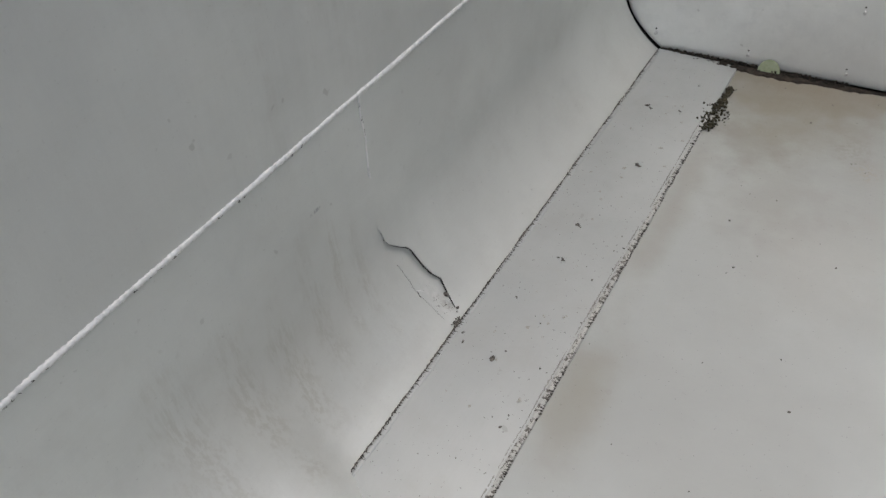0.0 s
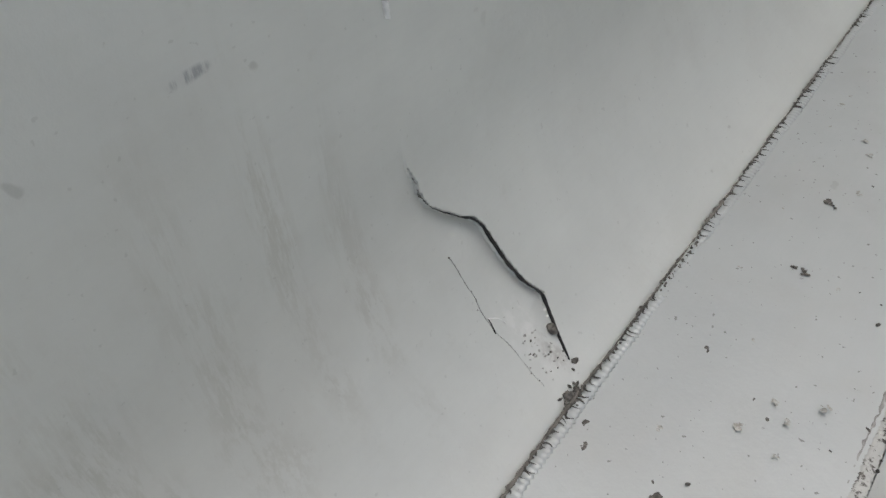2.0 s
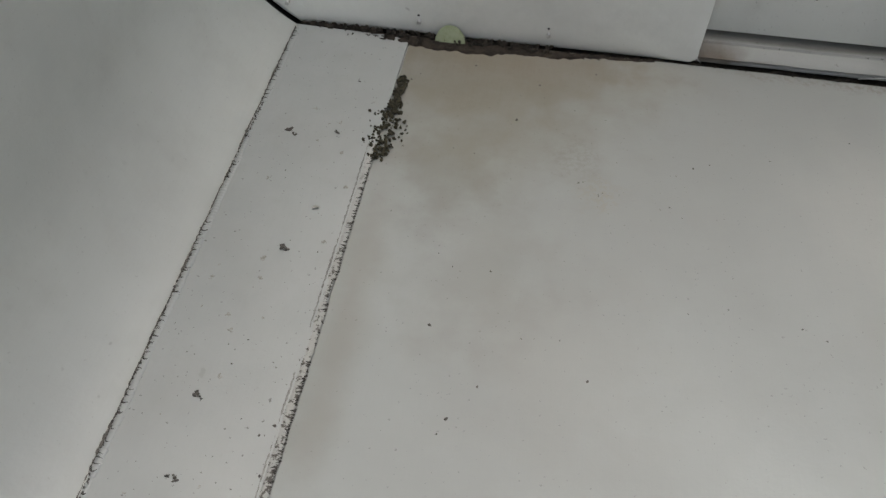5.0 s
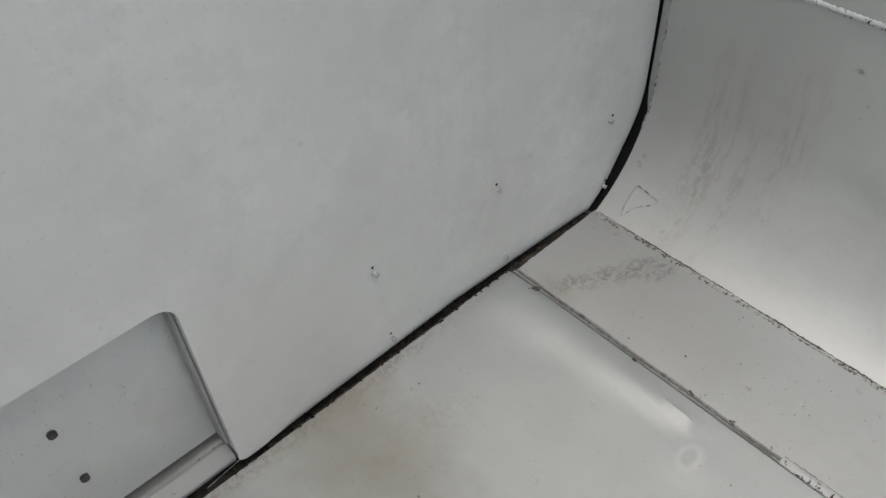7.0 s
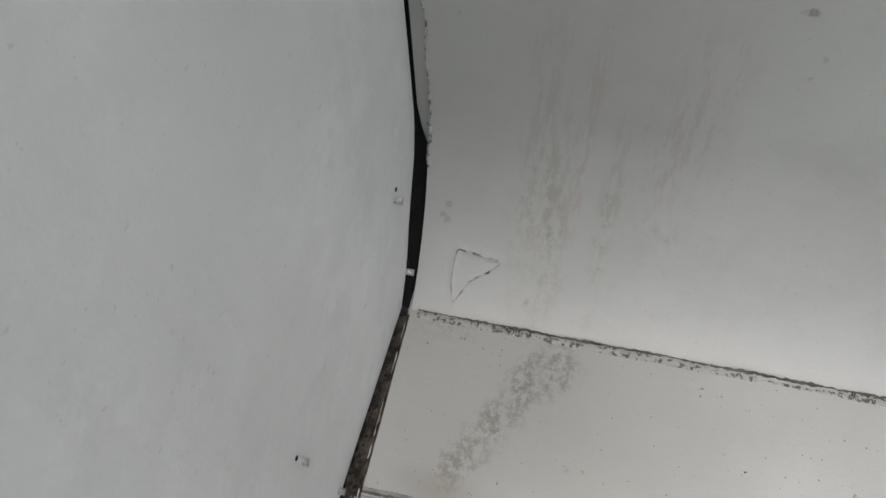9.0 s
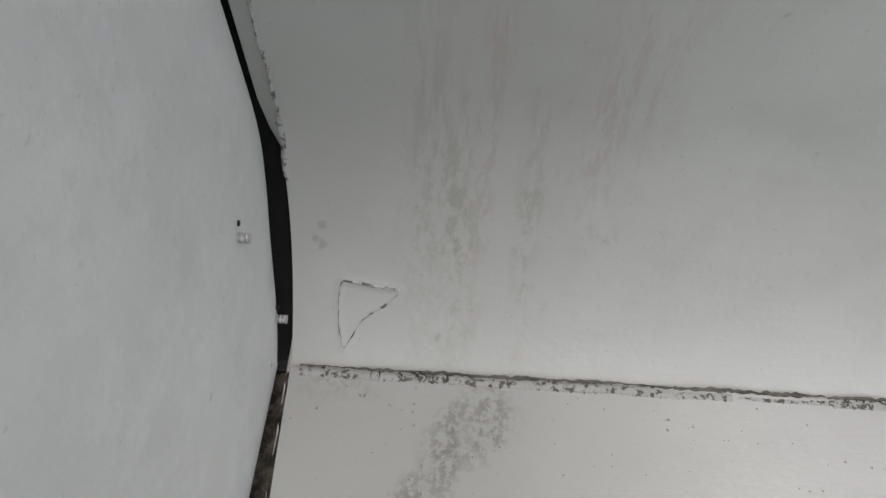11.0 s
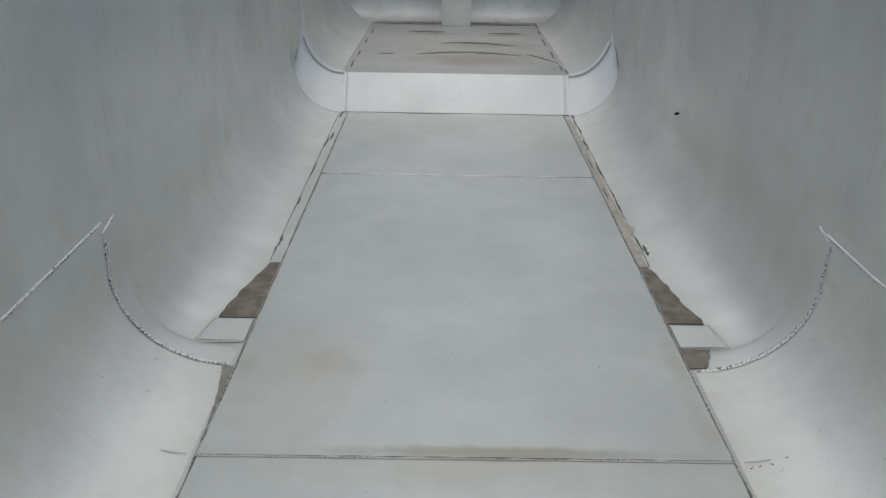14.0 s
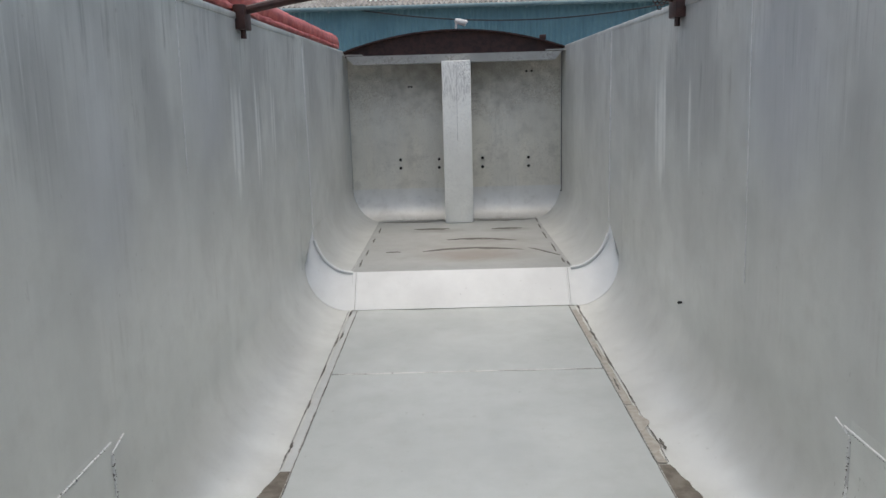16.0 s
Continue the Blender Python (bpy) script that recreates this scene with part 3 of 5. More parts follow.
def bead(name, path, width, parent, material, label="", seed=0, ripple=0.0062, gaps=0.0, grime=None, marks=None, thick=None, ref=(0, 0, 1), rope=1.0, flat=0.45, soft=False):
    """A weld bead: overlapping scales of metal along a path (a function of metres run), partly worn away.
    grime: the shift from the bead to the dirt in the crease beside it; marks: (side, share, reach), dark dirt between the scales."""
    length, fn = path
    n = max(12, int(length / 0.0016))
    pts, size = [], []
    for i in range(n + 1):
        s = length * i / n
        p = Vector(fn(s))
        p.x += noise.noise((s * 14, seed, 0.3)) * 0.0016
        p.y += noise.noise((s * 11, seed, 7.1)) * 0.0016
        saw = (s / ripple + 0.5 * noise.noise((s * 25, seed, 1))) % 1.0
        scale = 0.86 - 0.06 * rope + 0.26 * rope * saw ** 1.6 + 0.20 * noise.noise((s * 30, seed, 4.0)) + 0.12 * noise.noise((s * 6, seed, 9.0))
        if gaps and noise.noise((s * 5, seed, 2.0)) > 0.5 - gaps:
            scale *= 0.5 if gaps < 0.4 else 0.08
        pts.append(p)
        size.append(max(0.15, scale))
    bm = tube(bmesh.new(), pts, lambda i, a: width * size[i] * (1 + 0.14 * noise.noise((i * 0.3, a * 2, seed))), 10, flat=flat, ref=ref)
    if grime:
        # dirt packed in the crease beside the bead, broken and uneven
        line = [p + Vector(grime) + Vector((0.0016 * noise.noise((i * 0.2, seed, 1)), 0.0016 * noise.noise((i * 0.2, seed, 5)), 0)) for i, p in enumerate(pts)]
        more = [1 + (thick(length * i / n) if thick else 0) for i in range(n + 1)]
        dirt = tube(bmesh.new(), line, lambda i, a: 0.0026 * more[i] * max(0.10, 0.50 + 0.8 * noise.noise((i * 0.025, seed, 6)) + 0.5 * noise.noise((i * 0.2, seed, 8))), 6, flat=0.6)
        part("grime", dirt, mat_groove if soft else mat_dash, parent)
    if marks:
        # thin dark crescents of dirt caught between the scales
        side, share, reach = marks
        dirt = bmesh.new()
        run = 0.0
        while run < length - 0.004:
            run += ripple * random.uniform(0.65, 1.35)
            if 0.5 + 1.1 * noise.noise((run * 7, seed, 3.3)) + random.uniform(-0.25, 0.25) > share:
                continue
            i = min(n - 1, max(1, int(run / length * n)))
            along = (pts[i + 1] - pts[i - 1]).normalized()
            out = along.cross(Vector(ref))
            out = (out if out.length > 0.05 else along.cross(Vector((0, 1, 0)))).normalized() * side
            top = along.cross(out).normalized()
            if top.z - 0.7 * top.x * (1 if pts[i].x > 0 else -1) < 0:
                top = -top
            r = width * size[i]
            far = reach * random.uniform(0.15, 1.2)
            bend = random.uniform(-0.2, 0.9) * ripple
            hook = random.choice((-1, 1, 1)) * random.uniform(0.1, 0.45) * ripple
            arc = []
            for k in range(5):
                h = math.radians(80) * (1 - far * k / 2)
                arc.append(pts[i] + out * (r * 1.04 * math.sin(h)) + top * (r * (flat + 0.03) * math.cos(h) + 0.0003) + along * (bend * math.cos(h) * 1.3 + hook * math.sin(math.pi * k / 4)))
            w = random.uniform(0.0007, 0.0020) * min(1, width / 0.0072) ** 1.5
            tube(dirt, arc, lambda j, a: w * (1.25, 1.1, 0.9, 0.6, 0.25)[j], 4)
        if dirt.verts:
            part("grime", dirt, mat_mark, parent)
        else:
            dirt.free()
    return part(name, bm, material, parent, label, angle=70)


def straight(a, b):
    a, b = Vector(a), Vector(b)
    length = (b - a).length
    return length, lambda s: a + (b - a) * (s / length)


def lump(bm, at, size, flat=0.5):
    """One small crumb of dirt."""
    m = Matrix.Translation(at) @ Matrix.Rotation(random.uniform(0, 6.3), 4, "Z") @ Matrix.Diagonal((size * random.uniform(0.7, 1.5), size * random.uniform(0.6, 1.0), size * flat, 1))
    made = bmesh.ops.create_icosphere(bm, subdivisions=2 if size > 0.0034 else 1, radius=1.0, matrix=m)
    for v in made["verts"]:
        d = v.co - Vector(at)
        v.co += d * (0.75 * noise.noise(d * (0.9 / size) + Vector(at) * 300) + random.uniform(-0.08, 0.08))


def crumble(bm, at, size, flat, n):
    """A broken crumb: a few pieces lying close together."""
    for i in range(n):
        a, r = random.uniform(0, 6.3), size * 0.75 * math.sqrt(random.random())
        lump(bm, (at[0] + r * math.cos(a), at[1] + r * math.sin(a), at[2]), size * random.uniform(0.22, 0.62), flat)


def wavy(x, y, amount, scale=1.6, seed=0.0):
    return amount * noise.noise((x * scale, y * scale, seed))


# ---- the section of the body ----
FLOOR_HALF = 0.83          # flat floor, from the middle to its edge weld
SIDE = 1.238               # inner face of the side where the corner curve ends
SEAM = 0.575               # height of the long weld between corner sheet and wall
TOP = 2.085                # rim
STEP_Y, STEP_TOP, STEP_Z = 6.735, 6.945, 0.258
FRONT = 9.50
TOE = ((-0.2, 1.085, 0.265), (1.73, 1.085, 0.265), (1.88, 0.915, 0.32), (2.27, 0.845, 0.36), (3.34, 0.85, 0.36), (3.40, 1.00, 0.30),
       (3.56, 0.99, 0.30), (3.62, 0.95, 0.32), (4.10, 0.875, 0.36), (6.80, 0.875, 0.36))


def toe(y):
    """Where the corner curve starts, and how high it climbs."""
    for (ya, xa, ba), (yb, xb, bb) in zip(TOE, TOE[1:]):
        if y <= yb:
            k = min(1, max(0, (y - ya) / (yb - ya)))
            k = k * k * (3 - 2 * k)
            return xa + (xb - xa) * k, ba + (bb - ba) * k
    return TOE[-1][1:]


def sweep(y):
    """How far the corner arc turns: it starts on a slant by the tailgate, and flat further on."""
    k = min(1, max(0, (y - 1.45) / 0.8))
    return radians(58 + 32 * k * k * (3 - 2 * k))


def lean(z):
    """The side leans in a little towards its rim."""
    return SIDE - max(0, z - 0.36) * 0.02


def corner(y, u):
    """A point of the corner section: u from 0 at the toe to 1 at the seam."""
    t, b = toe(y)
    if u < 0.8:
        f = sweep(y)
        a = f * (1 - u / 0.8)
        return SIDE - (SIDE - t) * (1 - math.cos(a)) / (1 - math.cos(f)), b * (1 - math.sin(a) / math.sin(f)) - 0.002
    z = b + (SEAM - b) * (u - 0.8) / 0.2
    return lean(z) if z > 0.36 else SIDE, z - 0.002 * (1 - (u - 0.8) / 0.2)


def lie(x, y):
    """Height of the lane and corner at x from the middle."""
    t, b = toe(y)
    x = abs(x)
    if x <= t:
        return 0.0
    f = sweep(y)
    a = math.acos(1 - max(0, SIDE - x) * (1 - math.cos(f)) / (SIDE - t))
    return b * (1 - math.sin(a) / math.sin(f))


def line_gap(p, pts):
    """Distance from p to a broken line, its nearest run along it, and the side."""
    best = (9.0, 0.0, 1.0)
    for i, (a, b) in enumerate(zip(pts, pts[1:])):
        ax, ay, bx, by = *a, *b
        dx, dy = bx - ax, by - ay
        k = min(1, max(0, ((p[0] - ax) * dx + (p[1] - ay) * dy) / (dx * dx + dy * dy)))
        d = math.hypot(p[0] - ax - k * dx, p[1] - ay - k * dy)
        if d < best[0]:
            best = (d, (i + k) / (len(pts) - 1), 1.0 if dx * (p[1] - ay) - dy * (p[0] - ax) > 0 else -1.0)
    return best


# ---- ground ----
bm = bmesh.new()
box(bm, (-400, -400, -0.5), (400, 400, -0.06))
ground = tagged(part("ground", bm, mat_ground), "plain grey concrete yard under the body", "ground", kind="structure")

# ---- floor ----
floor = holder("floor", (0, 3, 0), "worn aluminium floor plates of a tipper body, stained and welded", "floor", "structure")


def floor_z(x, y):
    z = wavy(x, y, 0.0035, 1.8) + wavy(x, y, 0.0012, 6.0, 3.0)
    edge = min(1, (FLOOR_HALF - abs(x)) / 0.12, max(0, abs(y - 2.735)) / 0.1 + 0.1)
    z *= max(0, edge)
    # a buckle beside the edge weld
    if 0 < y < 0.50 and -0.83 < x < -0.62:
        w = 0.008 + 0.068 * (1 - y / 0.50)
        k = (x + 0.79 - 0.25 * w) / w
        z += 0.016 * math.exp(-k * k * 1.5) * min(1, (0.50 - y) / 0.03) * min(1, y / 0.06) * min(1, (FLOOR_HALF + x) / 0.018)
    k = math.hypot((x + 0.73) / 0.026, (y - 0.515) / 0.026)
    z += 0.004 * math.exp(-(k - 1) ** 2 * 6) * (k < 2)
    return z


def spread(lo, hi, n):
    return [lo + (hi - lo) * i / n for i in range(n + 1)]


for y0, y1, n, lap in ((0.008, 2.737, 150, 0.0), (2.733, 5.321, 60, 0.003), (5.323, STEP_Y + 0.01, 30, 0.0)):
    rows = [[(x, y, floor_z(x, y) + lap * max(0, 1 - (y - y0) / 0.5)) for x in spread(-FLOOR_HALF, FLOOR_HALF, 90)] for y in spread(y0, y1, n)]
    part("floor_plate", shell(rows, (0, 0, -0.05)), mat_floor, floor)
for s in (1, -1):
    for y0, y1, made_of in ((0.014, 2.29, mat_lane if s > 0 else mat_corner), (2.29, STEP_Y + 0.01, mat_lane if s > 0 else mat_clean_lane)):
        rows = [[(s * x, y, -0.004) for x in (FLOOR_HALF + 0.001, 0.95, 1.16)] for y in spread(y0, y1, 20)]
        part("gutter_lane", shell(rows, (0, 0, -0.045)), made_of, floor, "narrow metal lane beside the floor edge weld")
    # the plate that covers the lane near the tailgate, its end cut on a slant
    end = 1.765 if s > 0 else 1.715
    rows = [[(s * (0.833 + 0.252 * k), 0.020 + (end + 0.045 * k - 0.020) * j / 60, 0.003 + 0.006 * k + wavy(k, j * 0.06, 0.0012, 4, s)) for k in spread(0, 1, 8)] for j in range(61)]
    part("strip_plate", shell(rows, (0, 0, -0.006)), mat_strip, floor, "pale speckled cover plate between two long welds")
    rows = [[(s * (0.838 + 0.178 * k), 3.40 + 0.16 * j / 6, 0.006) for k in spread(0, 1, 4)] for j in range(7)]
    part("cover_plate", shell(rows, (0, 0, -0.012)), mat_cover, floor, "short pale cover plate in the gutter lane")
    bead("weld", straight((s * 0.839, 0.36 if s > 0 else 0.02, 0.002 if s > 0 else 0.0042), (s * 0.838, 0.62, 0.002 if s > 0 else 0.0042)), 0.0072 if s > 0 else 0.0050, floor, mat_plate_bead if s > 0 else mat_groove, "", 3 + s, gaps=0.05 if s > 0 else 0.2, grime=(s * 0.0095, 0, 0.0012) if s > 0 else (0.002, 0, 0.0016), marks=(-s, 0.50 if s > 0 else 0.36, 0.6), flat=0.35, soft=s > 0)
    bead("weld", straight((s * 0.838, 0.62, 0.002), (s * 0.837, end, 0.002)), 0.0078, floor, mat_strip_crust if s > 0 else mat_ripple_bead, "pale rippled weld with black dirt between the scales", 103 + s, gaps=0.05, grime=(s * 0.0105, 0, 0.0010), marks=(-s, 0.42, 0.5 if s > 0 else 0.7), rope=1.0, flat=0.38, ripple=0.0045, soft=True)
    bead("weld", straight((s * FLOOR_HALF, end, 0), (s * FLOOR_HALF, STEP_Y, 0)), 0.0055, floor, mat_crusty_bead, "", 5 + s, gaps=0.2, grime=(-s * 0.002, 0, 0.0022), marks=(-s, 0.42, 0.8))
    bead("weld", straight((s * 1.080, 0.03, 0.0082), (s * 1.080, end + 0.03, 0.0082)), 0.0066 if s > 0 else 0.0054, floor, mat_strip if s > 0 else mat_strip_crust, "", 7 + s, gaps=0.05, grime=(s * 0.0072, 0, 0.0012), marks=(s, 0.98 if s > 0 else 0.30, 0.7), rope=1.4, flat=0.42, ripple=0.0066,
         thick=lambda v, s=s: (0.0 if s > 0 else 0.1) + 0.9 * math.exp(-((v - (1.36 if s > 0 else 0.52)) / 0.07) ** 2) + 0.8 * math.exp(-((v - 0.46) / 0.012) ** 2))
    bead("weld", straight((s * 0.84, 3.395, 0.005), (s * 1.02, 3.385, 0.006)), 0.004, floor, mat_dirty_bead, "", 17 + s, gaps=0.2)
    bead("weld", straight((s * 1.025, 3.39, 0.006), (s * 0.995, 3.56, 0.01)), 0.007, floor, mat_dirty_bead, "", 19 + s, gaps=0.2)
    bead("weld", straight((s * 0.882, 4.10, 0), (s * 0.892, STEP_Y, 0)), 0.0028, floor, mat_dirty_bead, "", 21 + s, gaps=0.35, grime=(s * 0.003, 0, 0.002))
    bead("weld", straight((s * 0.862, 2.742, 0.001), (s * 0.94, 2.745, lie(0.94, 2.745) + 0.001)), 0.0025, floor, mat_dirty_bead, "", 23 + s, gaps=0.3)
bead("weld", straight((-FLOOR_HALF, 2.732, 0.002), (FLOOR_HALF, 2.738, 0.002)), 0.0046, floor, mat_plate_bead, "", 11, gaps=0.1, grime=(0, 0.0050, 0.0015), marks=(1, 0.60, 0.9), thick=lambda v: 0.8 * math.exp(-((v - 1.0) / 0.35) ** 2))
bead("weld", straight((-FLOOR_HALF, 5.322, 0.001), (FLOOR_HALF, 5.322, 0.001)), 0.0072, floor, mat_fleck_pale, "", 12, gaps=0.1, marks=(1, 0.45, 0.9))
rows = [[(x, y, -0.020 - 0.004 * noise.noise((x * 20, y * 40, 1))) for y in (-0.07, -0.05, -0.03, -0.015, 0.0, 0.011)] for x in spread(-1.09, 1.09, 160)]
part("sill", shell(rows, (0, 0, -0.03)), mat_soil, floor, "dirt-filled sill under the tailgate gap")
settle(floor)

# ---- side walls ----
CRACK = ((1.391, 0.281), (1.390, 0.257), (1.382, 0.235), (1.380, 0.219), (1.374, 0.206), (1.360, 0.192), (1.344, 0.176), (1.327, 0.164), (1.318, 0.149),
         (1.314, 0.127), (1.309, 0.101), (1.304, 0.082), (1.292, 0.063), (1.299, 0.051), (1.305, 0.038), (1.310, 0.029), (1.319, 0.017))
TEAR = ((1.375, 0.200), (1.371, 0.175), (1.371, 0.148), (1.368, 0.125), (1.366, 0.106), (1.369, 0.092), (1.367, 0.070), (1.362, 0.052), (1.363, 0.032), (1.362, 0.019))
FLAKE = ((0.074, 0.014), (0.068, 0.028), (0.066, 0.046), (0.071, 0.064), (0.080, 0.063), (0.100, 0.061), (0.131, 0.058), (0.118, 0.048), (0.103, 0.040), (0.088, 0.031), (0.081, 0.022), (0.074, 0.014))


def swell(s, y, z):
    """The slight waviness of the rolled corner sheet."""
    return wavy(y, z * 2, 0.003, 1.7, s * 5.0) * min(1, max(0, z) / 0.2) * min(1, max(0, SEAM - z) / 0.08)


def skin(s, y, z):
    t, b = toe(y)
    f = sweep(y)
    a = math.asin(min(1, max(0, (1 - (z + 0.002) / b) * math.sin(f))))
    return SIDE - (SIDE - t) * (1 - math.cos(a)) / (1 - math.cos(f)) - swell(s, y, z)


def slit(name, pts, width, s, parent, material, off, label="", base=0.0004):
    """A narrow dark opening along a broken line on the corner sheet, with an uneven edge."""
    bm = bmesh.new()
    dense = []
    for a, b in zip(pts, pts[1:]):
        n = max(2, int(math.hypot(b[0] - a[0], b[1] - a[1]) / 0.0025))
        dense += [(a[0] + (b[0] - a[0]) * i / n, a[1] + (b[1] - a[1]) * i / n) for i in range(n)]
    dense.append(pts[-1])
    # ease the corners
    for _ in range(2):
        dense = [dense[0]] + [((p[0] + 2 * q[0] + r[0]) / 4, (p[1] + 2 * q[1] + r[1]) / 4) for p, q, r in zip(dense, dense[1:], dense[2:])] + [dense[-1]]
    prev = None
    for i, (y, z) in enumerate(dense):
        k = i / (len(dense) - 1)
        p, q = dense[max(0, i - 1)], dense[min(len(dense) - 1, i + 1)]
        d = Vector((q[0] - p[0], q[1] - p[1])).normalized()
        ny, nz = -d.y, d.x
        w = width(k) * max(0.1, 1 + 0.8 * noise.noise((i * 0.35, 3, s)))
        jag = 0.0009 * noise.noise((i * 0.8, 9, s)) + 0.0010 * noise.noise((i * 0.13, 4, s))
        ring = []
        lift = base + off * math.sin(math.pi * min(1, k * 0.95 + 0.02))
        for g, o in ((jag, lift), (jag + w, lift), (jag + w, lift - 0.004), (jag, lift - 0.004)):
            yy, zz = y + ny * g, z + nz * g
            ring.append(bm.verts.new((s * (skin(s, yy, zz) - o), yy, zz)))
        if prev:
            for j in range(4):
                bm.faces.new((prev[j], prev[(j + 1) % 4], ring[(j + 1) % 4], ring[j]))
        prev = ring
    return part(name, bm, material, parent, label)


def corner_sheet(s, y0, y1, fine=None):
    ys = spread(y0, y1, max(8, int((y1 - y0) / 0.03)))
    if fine:
        ys = [y for y in ys if y < fine[0] or y > fine[1]] + spread(fine[0], fine[1], int((fine[1] - fine[0]) / 0.0022))
        ys.sort()
    us = spread(0, 1, 260 if fine else 48)
    rows = []
    for y in ys:
        row = []
        for u in us:
            x, z = corner(y, u)
            x -= swell(s, y, z)
            if fine and fine[0] < y < fine[1] and z < 0.3:
                d, k, side = line_gap((y, z), CRACK if s > 0 else FLAKE)
                if s < 0:
                    x -= 0.0012 * math.exp(-(d / 0.004) ** 2)
                elif side > 0:
                    # the torn flap sinks behind the lip
                    sunk = 0.0070 * math.exp(-(d / 0.028) ** 2) * math.sin(math.pi * min(1, k * 0.95 + 0.02))
                    x += sunk
                    z -= sunk * 0.4
                else:
                    x -= 0.0025 * math.exp(-(d / 0.014) ** 2) * math.sin(math.pi * min(1, k * 0.95 + 0.02))
            row.append((s * x, y, z))
        rows.append(row)
    return shell(rows, (s * 0.03, 0, -0.02))


def wall_panel(s, y0, y1, z0=SEAM, inset=0.0):
    rows = []
    for y in spread(y0, y1, max(6, int((y1 - y0) / 0.12))):
        rows.append([(s * (lean(z) - inset - wavy(y, z, 0.006, 1.1, s * 9.0) * min(1, (z - z0) / 0.2) * min(1, abs(y - 4.21) / 0.12, abs(y - 7.05) / 0.12)), y, z) for z in spread(z0, TOP, 24)])
    return shell(rows, (s * 0.04, 0, 0))


def raised(u):
    """The section of the higher front part: u from 0 on its floor to 1 up its side."""
    a = u * math.pi / 2
    return 0.88 + 0.303 * math.sin(a), STEP_Z + 0.36 * (1 - math.cos(a))


for s, side_name in ((1, "wall_east"), (-1, "wall_west")):
    wall = holder(side_name, (s * 1.25, 4, 0), "tall streaked aluminium side of a tipper body with curved foot", "wall", "structure")
    fine = (1.20, 1.46) if s > 0 else (0.03, 0.16)
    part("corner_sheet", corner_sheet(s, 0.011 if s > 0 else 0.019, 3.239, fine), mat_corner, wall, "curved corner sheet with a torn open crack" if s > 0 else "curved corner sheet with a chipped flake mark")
    part("corner_sheet", corner_sheet(s, 3.239, STEP_Y + 0.2), mat_wall, wall)
    if s > 0:
        slit("crack", CRACK[3:], lambda k: 0.0003 + 0.0024 * min(1, 0.25 + 1.1 * k) * max(0, math.sin(math.pi * (k * 0.97 + 0.01))), s, wall, mat_hole, 0.0014, "dark jagged crack torn open in the sheet", 0.0012)
        slit("hairline_crack", CRACK[1:4], lambda k: 0.0001 + 0.0004 * k, s, wall, mat_faint, 0.0004, "faint upper end of the torn crack", 0.0008)
        slit("hairline_crack", TEAR[2:], lambda k: 0.00002 + 0.00034 * min(1, k * 2) * max(0, noise.noise((k * 16, 7.3, 4))), s, wall, mat_faint, 0.0006, "faint hairline crack beside the torn one")
        slit("hairline_crack", ((1.366, 0.083), (1.3665, 0.077), (1.368, 0.070)), lambda k: 0.0003 + 0.0013 * k, s, wall, mat_hole, 0.0004, "short dark split in the hairline crack", 0.0008)
        slit("chip_outline", ((1.366, 0.083), (1.361, 0.0805), (1.356, 0.0775), (1.351, 0.070)), lambda k: 0.0006, s, wall, mat_pale_bead, 0.0006, "thin pale rim of lifted paint", 0.0008)
    else:
        slit("chip_outline", FLAKE, lambda k: 0.0006 + 0.0010 * abs(noise.noise((k * 9, 1, 2))), s, wall, mat_faint, 0.0014, "thin outline of a chipped triangular flake", 0.0019)
    rows = [[(s * (SIDE + 0.003 if z < 0.6 else lean(z) + 0.003), 0.022 - 0.017 * k * min(1, max(0.05, (z - 0.14) / 0.09)), z) for z in [0.14, 0.15, 0.165, 0.18, 0.195, 0.21, 0.25, 0.33, 0.5, 0.8, 1.2, 1.6, TOP]] for k in (0, 0.5, 1)]
    part("rear_frame", shell(rows, (s * 0.035, 0, 0)), mat_corner, wall, "narrow end frame beside the tailgate gap")
    # Added black backing: keeps the tailgate gap dark and hides the ground beyond.
    rows = [[(s * (x + 0.016), y, z - 0.016) for x, z in [corner(0, u) for u in spread(0, 0.99, 34)] + [(lean(z), z) for z in (0.9, 1.4, TOP)]] for y in (-0.13, -0.06, 0.009 if s > 0 else 0.023)]
    part("gap_backing", shell(rows, (s * 0.03, 0, -0.03)), mat_gap_black, wall, "added black backing behind the tailgate gap")
    part("wall_panel", wall_panel(s, 0.03, 4.21), mat_wall, wall)
    part("wall_panel", wall_panel(s, 4.21, 7.05), mat_wall, wall)
    rows = [[(s * (1.183 + 0.004 * noise.noise((y, z, s))), y, z) for z in spread(STEP_Z + 0.36, TOP, 20)] for y in spread(STEP_TOP, FRONT + 0.22, 20)]
    part("wall_panel", shell(rows, (s * 0.05, 0, 0)), mat_wall, wall)
    rows = [[(s * x, y, z) for x, z in (raised(u) for u in spread(0, 1, 24))] for y in spread(STEP_TOP, FRONT + 0.22, 16)]
    part("corner_sheet", shell(rows, (s * 0.03, 0, -0.02)), mat_wall, wall)
    # pale fillet between the two sections
    rows = []
    for k in spread(0, 1, 6):
        row = []
        for u in spread(0, 1, 28):
            xa, za = corner(STEP_Y, u * 0.8)
            xb, zb = raised(u)
            ke = 1 - (1 - k) * (1 - 0.62 * u ** 2.5)
            row.append((s * (xa + (xb - xa) * k - 0.002), STEP_Y + (STEP_TOP - STEP_Y) * ke, za + (zb - za) * k + 0.003))
        rows.append(row)
